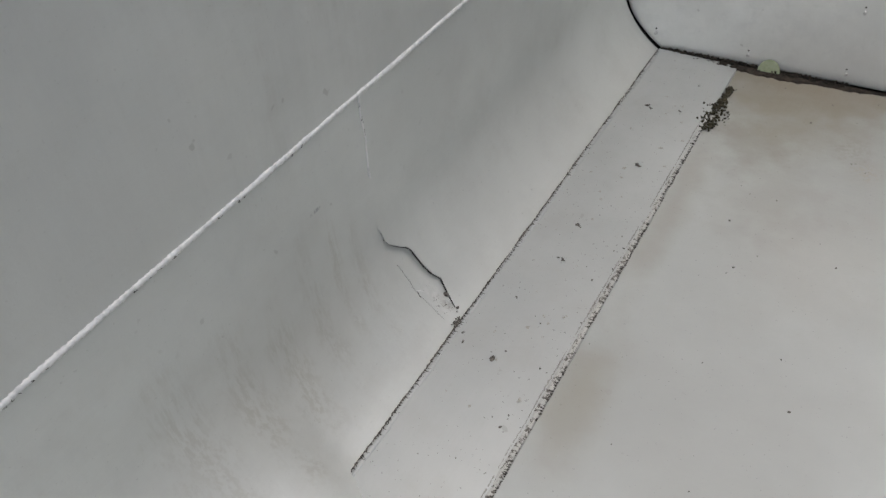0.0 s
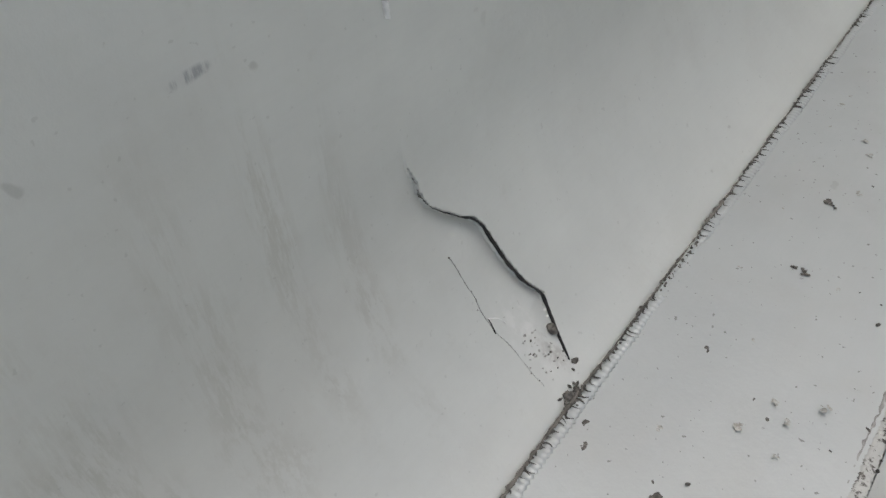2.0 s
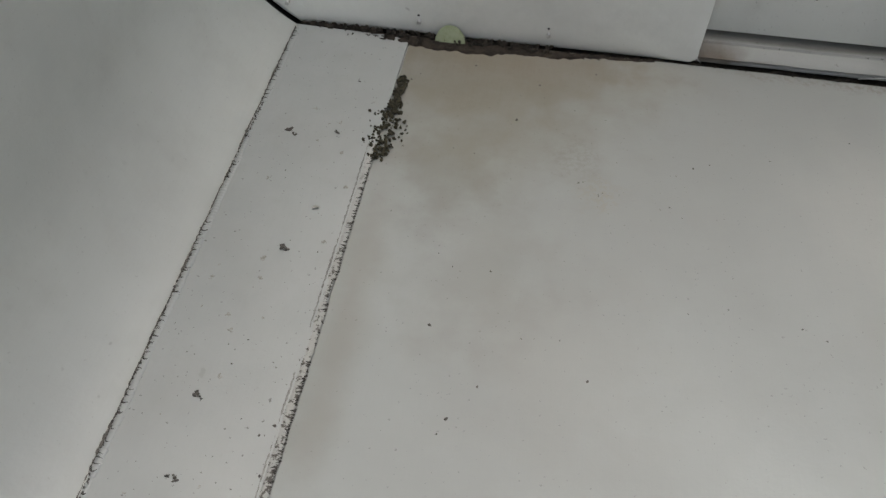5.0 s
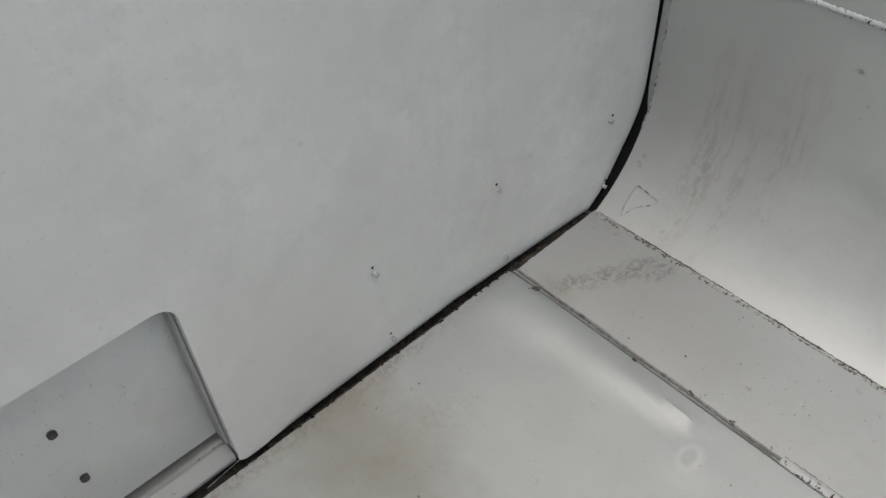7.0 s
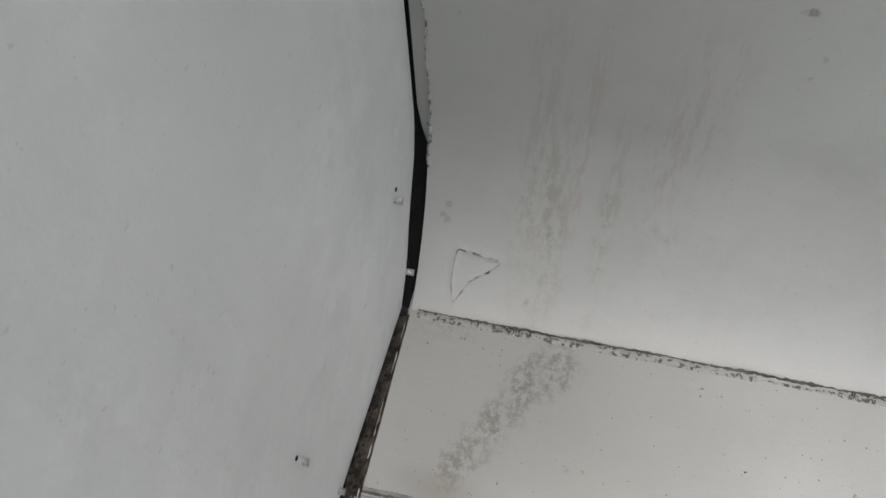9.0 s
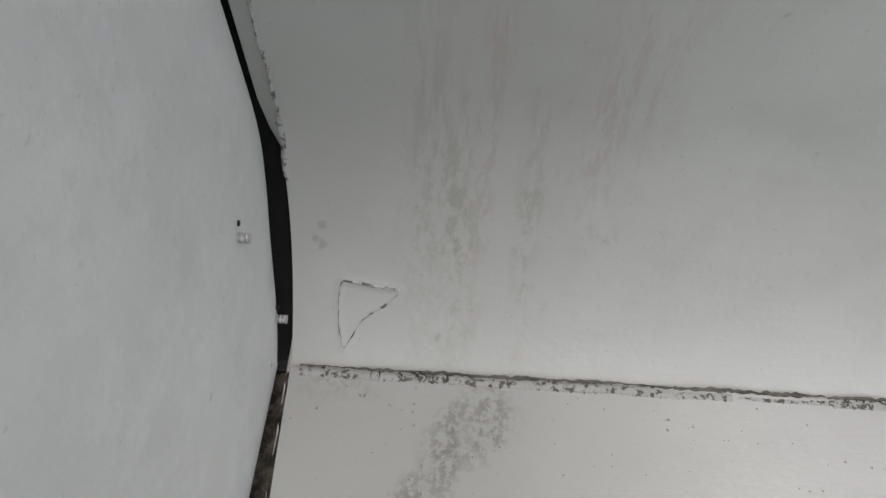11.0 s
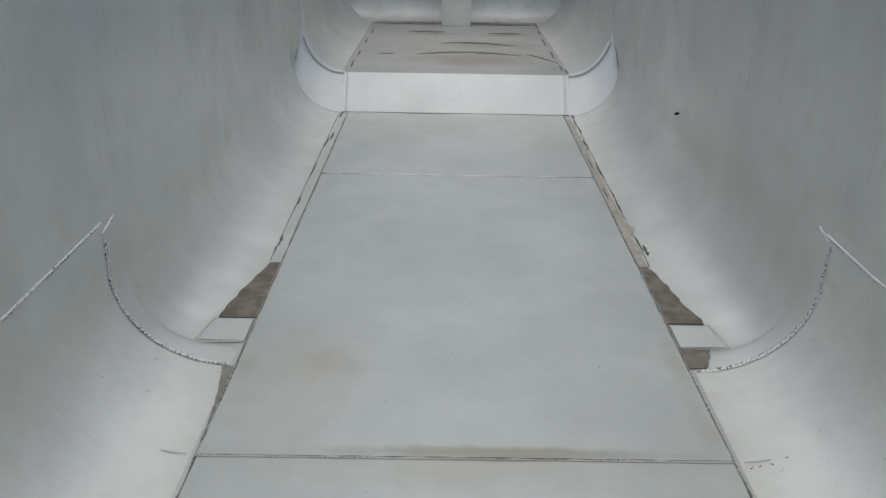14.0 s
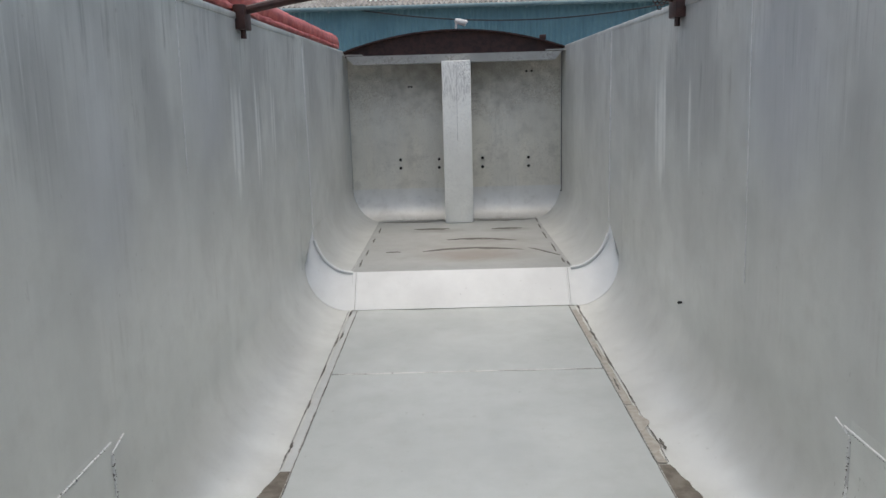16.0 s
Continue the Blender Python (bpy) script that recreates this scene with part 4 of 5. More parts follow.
    part("fillet", shell(rows, (s * 0.004, 0.03, -0.01)), mat_riser, wall, "clean white curved fillet plate of the step")
    rows = []
    for k in spread(0, 1, 8):
        low = 0.34 + 0.278 * k
        rows.append([(s * (lean(z) + (1.181 - lean(z)) * k - 0.0015), STEP_Y - 0.01 + (STEP_TOP + 0.008 - STEP_Y) * k, z) for z in spread(low, TOP, 24)])
    part("taper_sheet", shell(rows, (s * 0.006, 0.002, 0)), mat_wall, wall, "narrow taper between the two wall widths")

    def edge_run(v, s=s):
        z = 0.16 + v
        return Vector((s * (min(skin(s, 0.03, z), SIDE) - 0.001), 0.022 + 0.004 * noise.noise((v * 25, s, 2)), z))
    bead("weld", (0.40, edge_run), 0.0032, wall, mat_crusty_bead, "thin crusty edge run beside the end frame", 46 + s, gaps=0.3)
    bm = bmesh.new()
    box(bm, (min(s * 1.197, s * 1.265), -0.1, TOP - 0.002), (max(s * 1.197, s * 1.265), FRONT + 0.16, TOP + 0.035), 0.008)
    part("top_rail", bm, mat_wall, wall, "plain aluminium top rail")
    def seam(v, s=s):
        fall = min(1, max(0, (v - (2.05 if s > 0 else 1.1)) / 0.9))
        rise = min(1, max(0, (0.95 - v) / 0.5)) if s < 0 else 0
        z = SEAM + 0.003 - (0.044 if s > 0 else 0.026) * fall - 0.034 * rise * rise * (3 - 2 * rise)
        return Vector((s * (lean(z) - 0.001), 0.03 + v, z))
    bead("weld", (3.25 if s > 0 else 3.21, seam), 0.0052, wall, mat_pale_bead if s > 0 else mat_fleck_pale, "pale ropy weld bead", 30 + s, ripple=0.011, ref=(1, 0, 0), rope=1.2, flat=0.8, marks=(1, 0.16 if s > 0 else 0.42, 0.5))

    def ring(v, s=s):
        x, z = corner(3.239, max(0, 0.94 - 0.93 * v / 0.70))
        return Vector((s * (x - 0.002), 3.239, z + 0.002))
    bead("weld", (0.70, ring), 0.0088, wall, mat_fleck_pale, "silvery ring weld with dirt between its scales", 33 + s, ripple=0.012, marks=(1, 0.66, 0.75))

    def fold(v, s=s):
        x, z = corner(3.38, 0.62 - 0.6 * v / 0.3)
        return Vector((s * (x - 0.001), 3.38, z + 0.002))
    bead("weld", (0.3, fold), 0.0025, wall, mat_dirty_bead, "", 35 + s, gaps=0.2)
    bead("weld", straight((s * (lean(0.52) - 0.001), 3.242, 0.515), (s * (lean(0.52) - 0.001), 3.34, 0.54)), 0.005, wall, mat_bead, "", 36 + s)

    def spur(v, s=s):
        x, z = corner(1.4, 1 - 0.9 * v)
        return Vector((s * (x - 0.001), (1.392 if s > 0 else 1.40 - 0.05 * v) + 0.006 * noise.noise((v * 22, s, 0)), z))
    bead("weld", (0.13 if s > 0 else 0.33, spur), 0.0034, wall, mat_pale_bead if s > 0 else mat_flecked_bead, "short vertical weld run off the long seam", 38 + s, gaps=0.45, ripple=0.009, marks=(1, 0.12 if s > 0 else 0.55, 1.0))
    if s < 0:
        def split(v, s=s):
            x, z = corner(2.69, 0.66 - 0.3 * v / 0.16)
            return Vector((s * (x - 0.0005), 2.69 + 0.004 * noise.noise((v * 30, 5, 0)), z))
        bead("weld", (0.16, split), 0.0017, wall, mat_faint, "", 48, gaps=0.6)
    low = 0.8 if s > 0 else 1.35
    bead("weld", straight((s * (lean(low) - 0.0005), 4.21, low), (s * (lean(TOP) - 0.0005), 4.21, TOP)), 0.0046, wall, mat_pale_bead, "", 40 + s, gaps=0.3)
    bead("weld", straight((s * 1.178, STEP_TOP + 0.002, 0.62), (s * 1.178, STEP_TOP + 0.002, TOP)), 0.0075, wall, mat_pale_bead, "", 42 + s)

    if s > 0:
        part("stud", tube(bmesh.new(), ((1.238, 5.15, 0.452), (1.216, 5.145, 0.452), (1.210, 5.14, 0.452)), lambda i, a: (0.005, 0.009, 0.005)[i], 10), mat_hole, wall, "small dark stud on the wall")

    def lip(v, s=s):
        x, z = raised(v / 0.5)
        return Vector((s * (x - 0.004), STEP_TOP - 0.006, z + 0.003))
    bead("weld", (0.42, lip), 0.015, wall, mat_riser, "thick pale bead over the fillet plate", 44 + s, ripple=0.02, ref=(0, 1, 0), flat=1.0)

    def skirt(v, s=s):
        u = min(1, v / 0.52)
        x, z = corner(STEP_Y, u * 0.8)
        return Vector((s * (x - 0.001), STEP_Y + (STEP_TOP - STEP_Y) * 0.62 * u ** 2.5 + 0.001, z + 0.002))
    bead("weld", (0.52, skirt), 0.0055, wall, mat_riser, "", 56 + s, ref=(0, 1, 0), flat=1.0, rope=0.5)
    settle(wall)

# ---- the step and the higher floor in front ----
step = holder("step", (0, STEP_Y, 0), "clean white sloping riser plate across the floor", "step", "structure")
rows = [[(x, STEP_Y + (STEP_TOP - STEP_Y) * k, STEP_Z * k + 0.004) for x in spread(-0.876, 0.876, 12)] for k in spread(0, 1, 4)]
part("riser", shell(rows, (0, 0.03, -0.01)), mat_riser, step)
for s in (1, -1):
    bead("weld", straight((s * 0.845, STEP_Y, 0.004), (s * 0.84, STEP_TOP, STEP_Z + 0.004)), 0.007, step, mat_riser, "pale weld run down the riser joint", 50 + s, grime=(s * 0.008, 0, 0.0), soft=True)
settle(step)

front_floor = holder("floor_front", (0, 8, STEP_Z), "raised front floor plate with dark curved mud stains", "floor", "structure")


def ripple(x, y):
    return STEP_Z + 0.008 * math.sin((y - 6.9 + 0.08 * x * x) * 9.5) * max(0, 1 - abs(x) / 0.85) * min(1, (y - STEP_TOP) / 0.2)


rows = [[(x, y, ripple(x, y)) for x in spread(-0.90, 0.90, 50)] for y in spread(STEP_TOP, FRONT + 0.1, 110)]
part("floor_plate", shell(rows, (0, 0, -0.05)), mat_front_floor, front_floor)
for s in (1, -1):
    bead("weld", straight((s * 0.89, STEP_TOP, STEP_Z + 0.002), (s * 0.87, FRONT - 0.1, STEP_Z + 0.002)), 0.006, front_floor, mat_plate_bead, "", 52 + s, gaps=0.3)
settle(front_floor)

# ---- bulkhead ----
bulkhead = holder("wall_front", (0, FRONT, STEP_Z), "oxidised front bulkhead with a coved foot and centre post", "wall", "structure")


def cove(x, v):
    """v runs from the foot to the rim; the foot sweeps forward, and so do the lower corners."""
    z = STEP_Z + (TOP - 0.02 - STEP_Z) * v
    k = max(0, 1 - (z - STEP_Z) / 0.36)
    return (x, FRONT + 0.18 - 0.24 * (1 - math.sqrt(max(0, 1 - k * k))) + wavy(x, z, 0.005, 1.5, 4.0), z)


rows = [[cove(x, v) for v in spread(0.185, 1, 24)] for x in spread(-1.20, 1.20, 40)]
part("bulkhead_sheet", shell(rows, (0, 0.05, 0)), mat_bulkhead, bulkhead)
rows = [[cove(x, 0.185 * (i / 22) ** 1.3) for i in range(23)] for x in spread(-1.20, 1.20, 40)]
part("cove_sheet", shell(rows, (0, 0.05, 0)), mat_cove, bulkhead, "bright curved foot sheet of the bulkhead")
bead("weld", straight((-0.86, FRONT - 0.05, STEP_Z + 0.006), (0.88, FRONT - 0.05, STEP_Z + 0.006)), 0.006, bulkhead, mat_pale_bead, "", 64, gaps=0.2, grime=(0, -0.009, 0.001))
bm = bmesh.new()
box(bm, (-0.135, 9.22, STEP_Z), (0.170, FRONT + 0.17, 1.98), 0.012)
part("post", bm, mat_post, bulkhead, "pale scuffed boxed centre post")
bead("weld", straight((0.018, 9.219, 1.15), (0.018, 9.219, 1.93)), 0.0020, bulkhead, mat_beam, "faint seam down the post", 66, gaps=0.3)
bm = bmesh.new()
z0, z1 = 1.965, 2.055
pts = ((-1.07, z0), (1.07, z0), (1.15, z1), (-1.15, z1))
fr = [bm.verts.new((x, 9.36, z)) for x, z in pts]
bk = [bm.verts.new((x, 9.60, z)) for x, z in pts]
bm.faces.new(fr)
bm.faces.new(bk[::-1])
for i in range(4):
    bm.faces.new((fr[i], fr[(i + 1) % 4], bk[(i + 1) % 4], bk[i]))
part("top_beam", bm, mat_beam, bulkhead, "grey mitred cross beam", smooth=False)
for s in (1, -1):
    bm = bmesh.new()
    box(bm, (min(s * 0.98, s * 1.22), 9.36, 2.062), (max(s * 0.98, s * 1.22), 9.46, 2.074), 0.003)
    part("tie_plate", bm, mat_beam, bulkhead, "thin bare tie plate at the rim")
    bead("weld", straight((s * 1.178, FRONT + 0.16, 0.6), (s * 1.178, FRONT + 0.16, 2.05)), 0.004, bulkhead, mat_dirty_bead, "", 60 + s)
for x, z in ((-0.627, 0.921), (-0.627, 0.827), (-0.193, 0.918), (-0.193, 0.824), (0.297, 0.919), (0.297, 0.819), (0.815, 0.913), (0.815, 0.817)):
    bm = tube(bmesh.new(), ((x, FRONT + 0.155, z), (x, FRONT + 0.20, z)), 0.016, 12)
    part("bolt_head", bm, mat_hole, bulkhead)
for x, z in ((-0.506, 1.724), (-0.476, 1.724), (0.797, 1.860), (0.854, 1.860)):
    bm = tube(bmesh.new(), ((x, FRONT + 0.155, z), (x, FRONT + 0.20, z)), 0.012, 10)
    part("bolt_head", bm, mat_hole, bulkhead)
settle(bulkhead)

cable = holder("hanging_cable", (1.174, 9.575, 0.545), "thin black cable hanging down the bulkhead corner", "cable")
part("cord", tube(bmesh.new(), [(1.174 + 0.003 * noise.noise((z * 3, 1, 0)), 9.575, z) for z in spread(0.555, 2.08, 30)], 0.0032, 6), mat_cable, cable)
part("end_knot", tube(bmesh.new(), ((1.172, 9.573, 0.530), (1.171, 9.572, 0.542), (1.172, 9.573, 0.556)), lambda i, a: (0.006, 0.014, 0.005)[i], 8), mat_cable, cable)
settle(cable)

# ---- tailgate ----
tailgate = holder("tailgate", (0, -0.05, 0.0), "closed grey sheet-metal tailgate with studs and a small hatch", "tailgate")


def corner_void(x, z):
    """1 in the lower corners, where the gate's edge turns away from the body."""
    return (1.0 if x < 0 else 0.35) * math.exp(-((abs(x) - 1.20) / 0.06) ** 2 - ((z - 0.09) / 0.08) ** 2)


def gate_outline(inset, trim=0.020, bend=0.0):
    """The tailgate's edge, set in from the section of the body."""
    half = [(x, z) for x, z in (corner(0, u) for u in spread(0, 1, 36))]
    half = [(x, 0.0) for x in (0.0, 0.06, 0.12, 0.186, 0.191, 0.197, 0.205, 0.214, 0.219, 0.226, 0.235, 0.35, 0.5, 0.7, 0.9)] + half + [(lean(z), z) for z in (0.9, 1.3, 1.7, TOP)]
    pts = [(x, z) for x, z in half] + [(-x, z) for x, z in half[:0:-1]]
    out = []
    for i, p in enumerate(pts):
        a, b = Vector(pts[i - 1]), Vector(pts[(i + 1) % len(pts)])
        d = (b - a).normalized()
        g = inset + bend * (0.006 + 0.040 * corner_void(*p) + 0.039 * min(1, max(0, (max(abs(p[0]), p[1]) - 0.25) / 0.12))) + (-trim * 0.5 if p[0] < 0 else -trim * 0.35) * math.exp(-((abs(p[0]) - 1.20) / 0.05) ** 2 - ((p[1] - 0.09) / 0.07) ** 2)
        off = p[0] - 0.214 if p[0] > 0 else -0.186 - p[0]
        up = 0.010 * max(0, 1 - off / 0.016) ** 2 if p[1] == 0 and off > -0.001 else 0
        out.append((p[0] - d.y * g, p[1] + d.x * g + up))
    return out


def gate_y(x):
    k = min(1, max(0, (-x - 0.72) / 0.36))
    return 0.006 + 0.0070 * (x - math.sqrt(x * x + 0.004)) + 0.019 * k * k * (3 - 2 * k)


def hatch_outline(grow=0.0, r=0.03):
    x0, x1, z0, z1 = -0.186 - grow, 0.214 + grow, 0.010 - grow, 0.420 + grow
    pts = []
    for cx, cz, a0 in ((x1 - r, z0 + r, -90), (x1 - r, z1 - r, 0), (x0 + r, z1 - r, 90), (x0 + r, z0 + r, 180)):
        for k in range(6):
            a = radians(a0 + 18 * k)
            pts.append((cx + r * math.cos(a), cz + r * math.sin(a)))
    return pts


def under_hatch(p, q, low=0.0125):
    """True for the rim below the hatch, where the opening runs out through the gate's lower edge."""
    m = (p + q) / 2
    return m.z < low and -0.1865 < m.x < 0.2145


bm = bmesh.new()
loops = []
for k in range(7):
    a = k / 6 * math.pi / 2
    loops.append([bm.verts.new((x, gate_y(x) - (0.007 + 0.017 * corner_void(x, z)) * (1 - math.cos(a)), z)) for x, z in gate_outline(0.004, bend=1 - math.sin(a))])
loops.append([bm.verts.new((x, gate_y(x) - 0.07, z)) for x, z in gate_outline(0.004)])
hole = [[bm.verts.new((x, gate_y(x) + y, z)) for x, z in hatch_outline(-g)] for y, g in ((0.0, -0.001), (-0.001, 0.0), (-0.07, 0.0))]
n = len(loops[0])
for a, b in zip(loops, loops[1:]):
    for i in range(n):
        if not under_hatch(a[i].co, a[(i + 1) % n].co):
            bm.faces.new((a[i], a[(i + 1) % n], b[(i + 1) % n], b[i]))
n = len(hole[0])
for a, b in zip(hole, hole[1:]):
    for i in range(n):
        if not under_hatch(a[i].co, a[(i + 1) % n].co, 0.039):
            bm.faces.new((a[i], b[i], b[(i + 1) % n], a[(i + 1) % n]))
for outer, inner, back, seen in ((loops[0], hole[0], 0.0, 1), (loops[-1], hole[-1], 0.07, 0)):
    # fill between the edge and the hatch, with a grid of inner points for slight dents
    ring = outer + inner
    flat = [Vector((v.co.x, v.co.z)) for v in ring]
    no, ni = len(outer), len(inner)
    ties = [(k, (k + 1) % no) for k in range(no)] + [(no + k, no + (k + 1) % ni) for k in range(ni)]
    if seen:
        flat += [Vector((x, z)) for x in spread(-1.14, 1.14, 38) for z in spread(0.12, 2.04, 32)
                 if abs(x) < 1.04 + min(0.1, 0.6 * (z - 0.12)) and (abs(x - 0.014) > 0.23 or z > 0.45)]
    pts, _, faces, origin, _, _ = delaunay_2d_cdt(flat, ties, [], 1, 1e-6)
    made = []
    for p, src in zip(pts, origin):
        known = [k for k in src if k < no + ni]
        made.append(ring[known[0]] if known else bm.verts.new((p.x, gate_y(p.x) - back + 0.002 * noise.noise((p.x * 2.2, p.y * 2.2, 3)), p.y)))
    for f in faces:
        c = sum((pts[k] for k in f), Vector((0, 0))) / len(f)
        if not (-0.186 < c.x < 0.214 and (0.010 < c.y < 0.420 or c.y < 0.0125)):
            bm.faces.new([made[k] for k in f])
part("gate_sheet", bm, mat_tailgate, tailgate)
# black ring added behind the gate's edge, so the gap reads dark
bm = bmesh.new()
ring = [[bm.verts.new((x, gate_y(x) + y, z)) for x, z in gate_outline(g, w)] for y, g, w in ((-0.052, -0.05, 0), (-0.052, 0.02, 0.02), (-0.10, 0.02, 0.02), (-0.10, -0.05, 0))]
n = len(ring[0])
for a, b in zip(ring, ring[1:] + ring[:1]):
    for i in range(n):
        bm.faces.new((a[i], a[(i + 1) % n], b[(i + 1) % n], b[i]))
part("gap_ring", bm, mat_gap_black, tailgate, "black ring closing the gap round the gate", smooth=False)
part("outer_skin", box(bmesh.new(), (-1.20, -0.115, 0.0), (1.20, -0.102, TOP - 0.01), 0.002), mat_tailgate, tailgate, "plain outer skin of the tailgate")
hatch = part("hatch_door", box(bmesh.new(), (-0.190, -0.068, 0.060), (0.218, -0.040, 0.424), 0.003), mat_hatch, tailgate, "small recessed grain hatch plate")
for x, z in ((0.016, 0.282), (0.015, 0.163)):
    bm = tube(bmesh.new(), ((x, -0.042, z), (x, -0.034, z)), 0.0068, 12)
    part("pin", bm, mat_mark, hatch, "dark hatch bolt")
ledge = ((-0.069, 0.052), (-0.050, 0.045), (-0.036, 0.0365), (-0.0335, 0.0305), (-0.0305, 0.0335), (-0.020, 0.0265), (-0.012, 0.0190), (-0.0085, 0.0125), (-0.010, 0.0085), (-0.018, 0.003), (-0.030, 0.001))
rows = [[(x, y + 0.0012 * noise.noise((x * 14, y * 30, 2)), z + 0.0012 * noise.noise((x * 16, y * 40, 5))) for y, z in ledge] for x in spread(-0.1845, 0.2125, 60)]
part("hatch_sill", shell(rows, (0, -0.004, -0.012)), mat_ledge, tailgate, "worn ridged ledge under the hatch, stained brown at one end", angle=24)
part("hatch_track", box(bmesh.new(), (-0.1848, -0.045, 0.055), (-0.179, -0.012, 0.41), 0.002), mat_ledge, tailgate, "narrow hatch guide")


def stud(x, z, parent):
    bm = bmesh.new()
    pts = [(x, gate_y(x) - 0.004 + 0.0011 * i, z) for i in range(13)]
    tube(bm, pts, lambda i, a: 0.0038 if i % 3 else 0.0050, 10)
    part("stud", bm, mat_bolt, parent)
    hx, hz = (x - 0.009, z + 0.008) if x < -1 else (x + 0.002, z + 0.014)
    bm = tube(bmesh.new(), ((hx, gate_y(x) - 0.002, hz), (hx, gate_y(x) + 0.0008, hz)), 0.0026, 8)
    part("drill_hole", bm, mat_hole, parent)


for x in (1.105, 0.812, 0.531, -0.526, -0.824, -1.118):
    stud(x, 0.040 if abs(x) < 1 else 0.055, tailgate)
for x in (1.105, 0.816, 0.532, -0.507, -0.801, -1.11):
    stud(x, 0.232, tailgate)
settle(tailgate)

# ---- dirt on the floor ----
def film(name, edge, y0, y1, s, label, lift=0.003, inner=FLOOR_HALF + 0.004, n=36, material=None, slant=0.0, rough=1.0):
    """Dried mud lying in the lane, from the floor weld out to edge(k)."""
    rows = []
    for k in spread(0, 1, n):
        y = y0 + (y1 - y0) * k
        xe = max(inner + 0.002, edge(k) + rough * (0.006 * noise.noise((k * 9, s, y0)) + 0.003 * noise.noise((k * 31, s, y0 + 4))))
        rows.append([(s * (inner + (xe - inner) * j / 8), y + slant * (xe - inner) * j / 8 * (1 - k), max(lie(inner + (xe - inner) * j / 8, y), 0) + lift) for j in range(9)])
    return tagged(part(name, shell(rows, (0, 0, -0.003)), material or mat_mud), label, "dried mud")


film("mud_patch", lambda k: 0.835 + 0.122 * (1 - k ** 1.7) * math.sqrt(1 - (1 - min(1, 0.24 + k / 0.24)) ** 2), 1.733, 2.29, -1, "smooth brown dried mud pool tapering along the weld", slant=0.20, rough=0.22, n=90)
film("mud_patch", lambda k: 0.985 - 0.108 * k ** 1.3, 3.575, 4.085, -1, "brown dried mud pool past a short cover plate", material=mat_brown_mud)
film("mud_patch", lambda k: 0.985 - 0.10 * k ** 0.9 + 0.012 * noise.noise((k * 5, 3, 0)), 3.58, 4.07, 1, "patchy brown dried mud pool past a short cover plate", material=mat_brown_mud)
film("mud_patch", lambda k: 0.90 + 0.05 * k, 3.255, 3.385, 1, "small square of dried mud beside a ring weld", n=8, material=mat_brown_mud)
film("mud_patch", lambda k: 0.834 + 0.042 * k ** 2, 2.80, 3.22, -1, "thin brown mud streak beside the weld", n=20)
film("mud_patch", lambda k: 0.838 + 0.05 * max(0, 0.8 + 1.2 * noise.noise((k * 5.1, 1, 1))), 4.09, 4.75, 1, "broken pale dust streak in the gutter lane", n=50, material=mat_dust)
film("mud_patch", lambda k: 0.838 + 0.045 * max(0, 0.7 + 1.2 * noise.noise((k * 9.3, 2, 1))), 4.76, 6.6, 1, "broken pale dust streak in the gutter lane", n=90, material=mat_dust)


def dash(x, y, run, wide, base, label, seed):
    """A small ragged lens of dried dirt."""
    rows = []
    for k in spread(0, 1, 14):
        w = 0.6 * wide * math.sin(math.pi * k) ** 0.8 * max(0.08, 0.75 + 1.1 * noise.noise((k * 4, seed, 2))) + 0.0008
        c = x + 0.25 * wide * noise.noise((k * 3, seed, 7))
        yy = y + 1.5 * run * (k - 0.5)
        rows.append([(c + w * (j / 4 - 0.5), yy, base(c + w * (j / 4 - 0.5), yy) + 0.0045) for j in range(5)])
    return tagged(part("mud_patch", shell(rows, (0, 0, -0.003)), mat_dash), label, "dried mud")


for i, (x, y, run, wide) in enumerate(((-0.871, 6.66, 0.14, 0.035), (-0.865, 6.10, 0.14, 0.022), (-0.884, 5.97, 0.16, 0.020), (-0.884, 5.38, 0.16, 0.020), (-0.881, 4.86, 0.08, 0.018), (-0.886, 4.76, 0.06, 0.012),
                                       (-0.879, 4.33, 0.08, 0.020), (-0.886, 4.22, 0.05, 0.012), (0.896, 6.69, 0.08, 0.030), (0.889, 6.53, 0.10, 0.020), (0.896, 6.33, 0.12, 0.020), (0.884, 5.97, 0.16, 0.028),
                                       (0.849, 5.59, 0.16, 0.018), (0.884, 5.45, 0.22, 0.018), (0.850, 5.06, 0.14, 0.020), (0.890, 5.00, 0.12, 0.012), (0.886, 4.83, 0.14, 0.016), (0.890, 4.34, 0.13, 0.012), (0.905, 4.28, 0.08, 0.034))):
    dash(x, y, run, wide, lambda p, q: max(0, lie(p, q)), "small dark dash of dirt in the gutter lane", i)
for i, (x, y, run) in enumerate(((-0.819, 8.86, 0.22), (-0.830, 8.30, 0.16), (-0.838, 7.70, 0.18), (-0.847, 7.28, 0.20), (0.862, 9.30, 0.20), (0.847, 8.88, 0.18), (0.838, 8.36, 0.24), (0.846, 7.77, 0.26), (0.853, 7.22, 0.14), (0.880, 7.10, 0.10))):
    dash(x, y, run, 0.030, ripple, "dark dash of dirt along the raised floor edge", 40 + i)


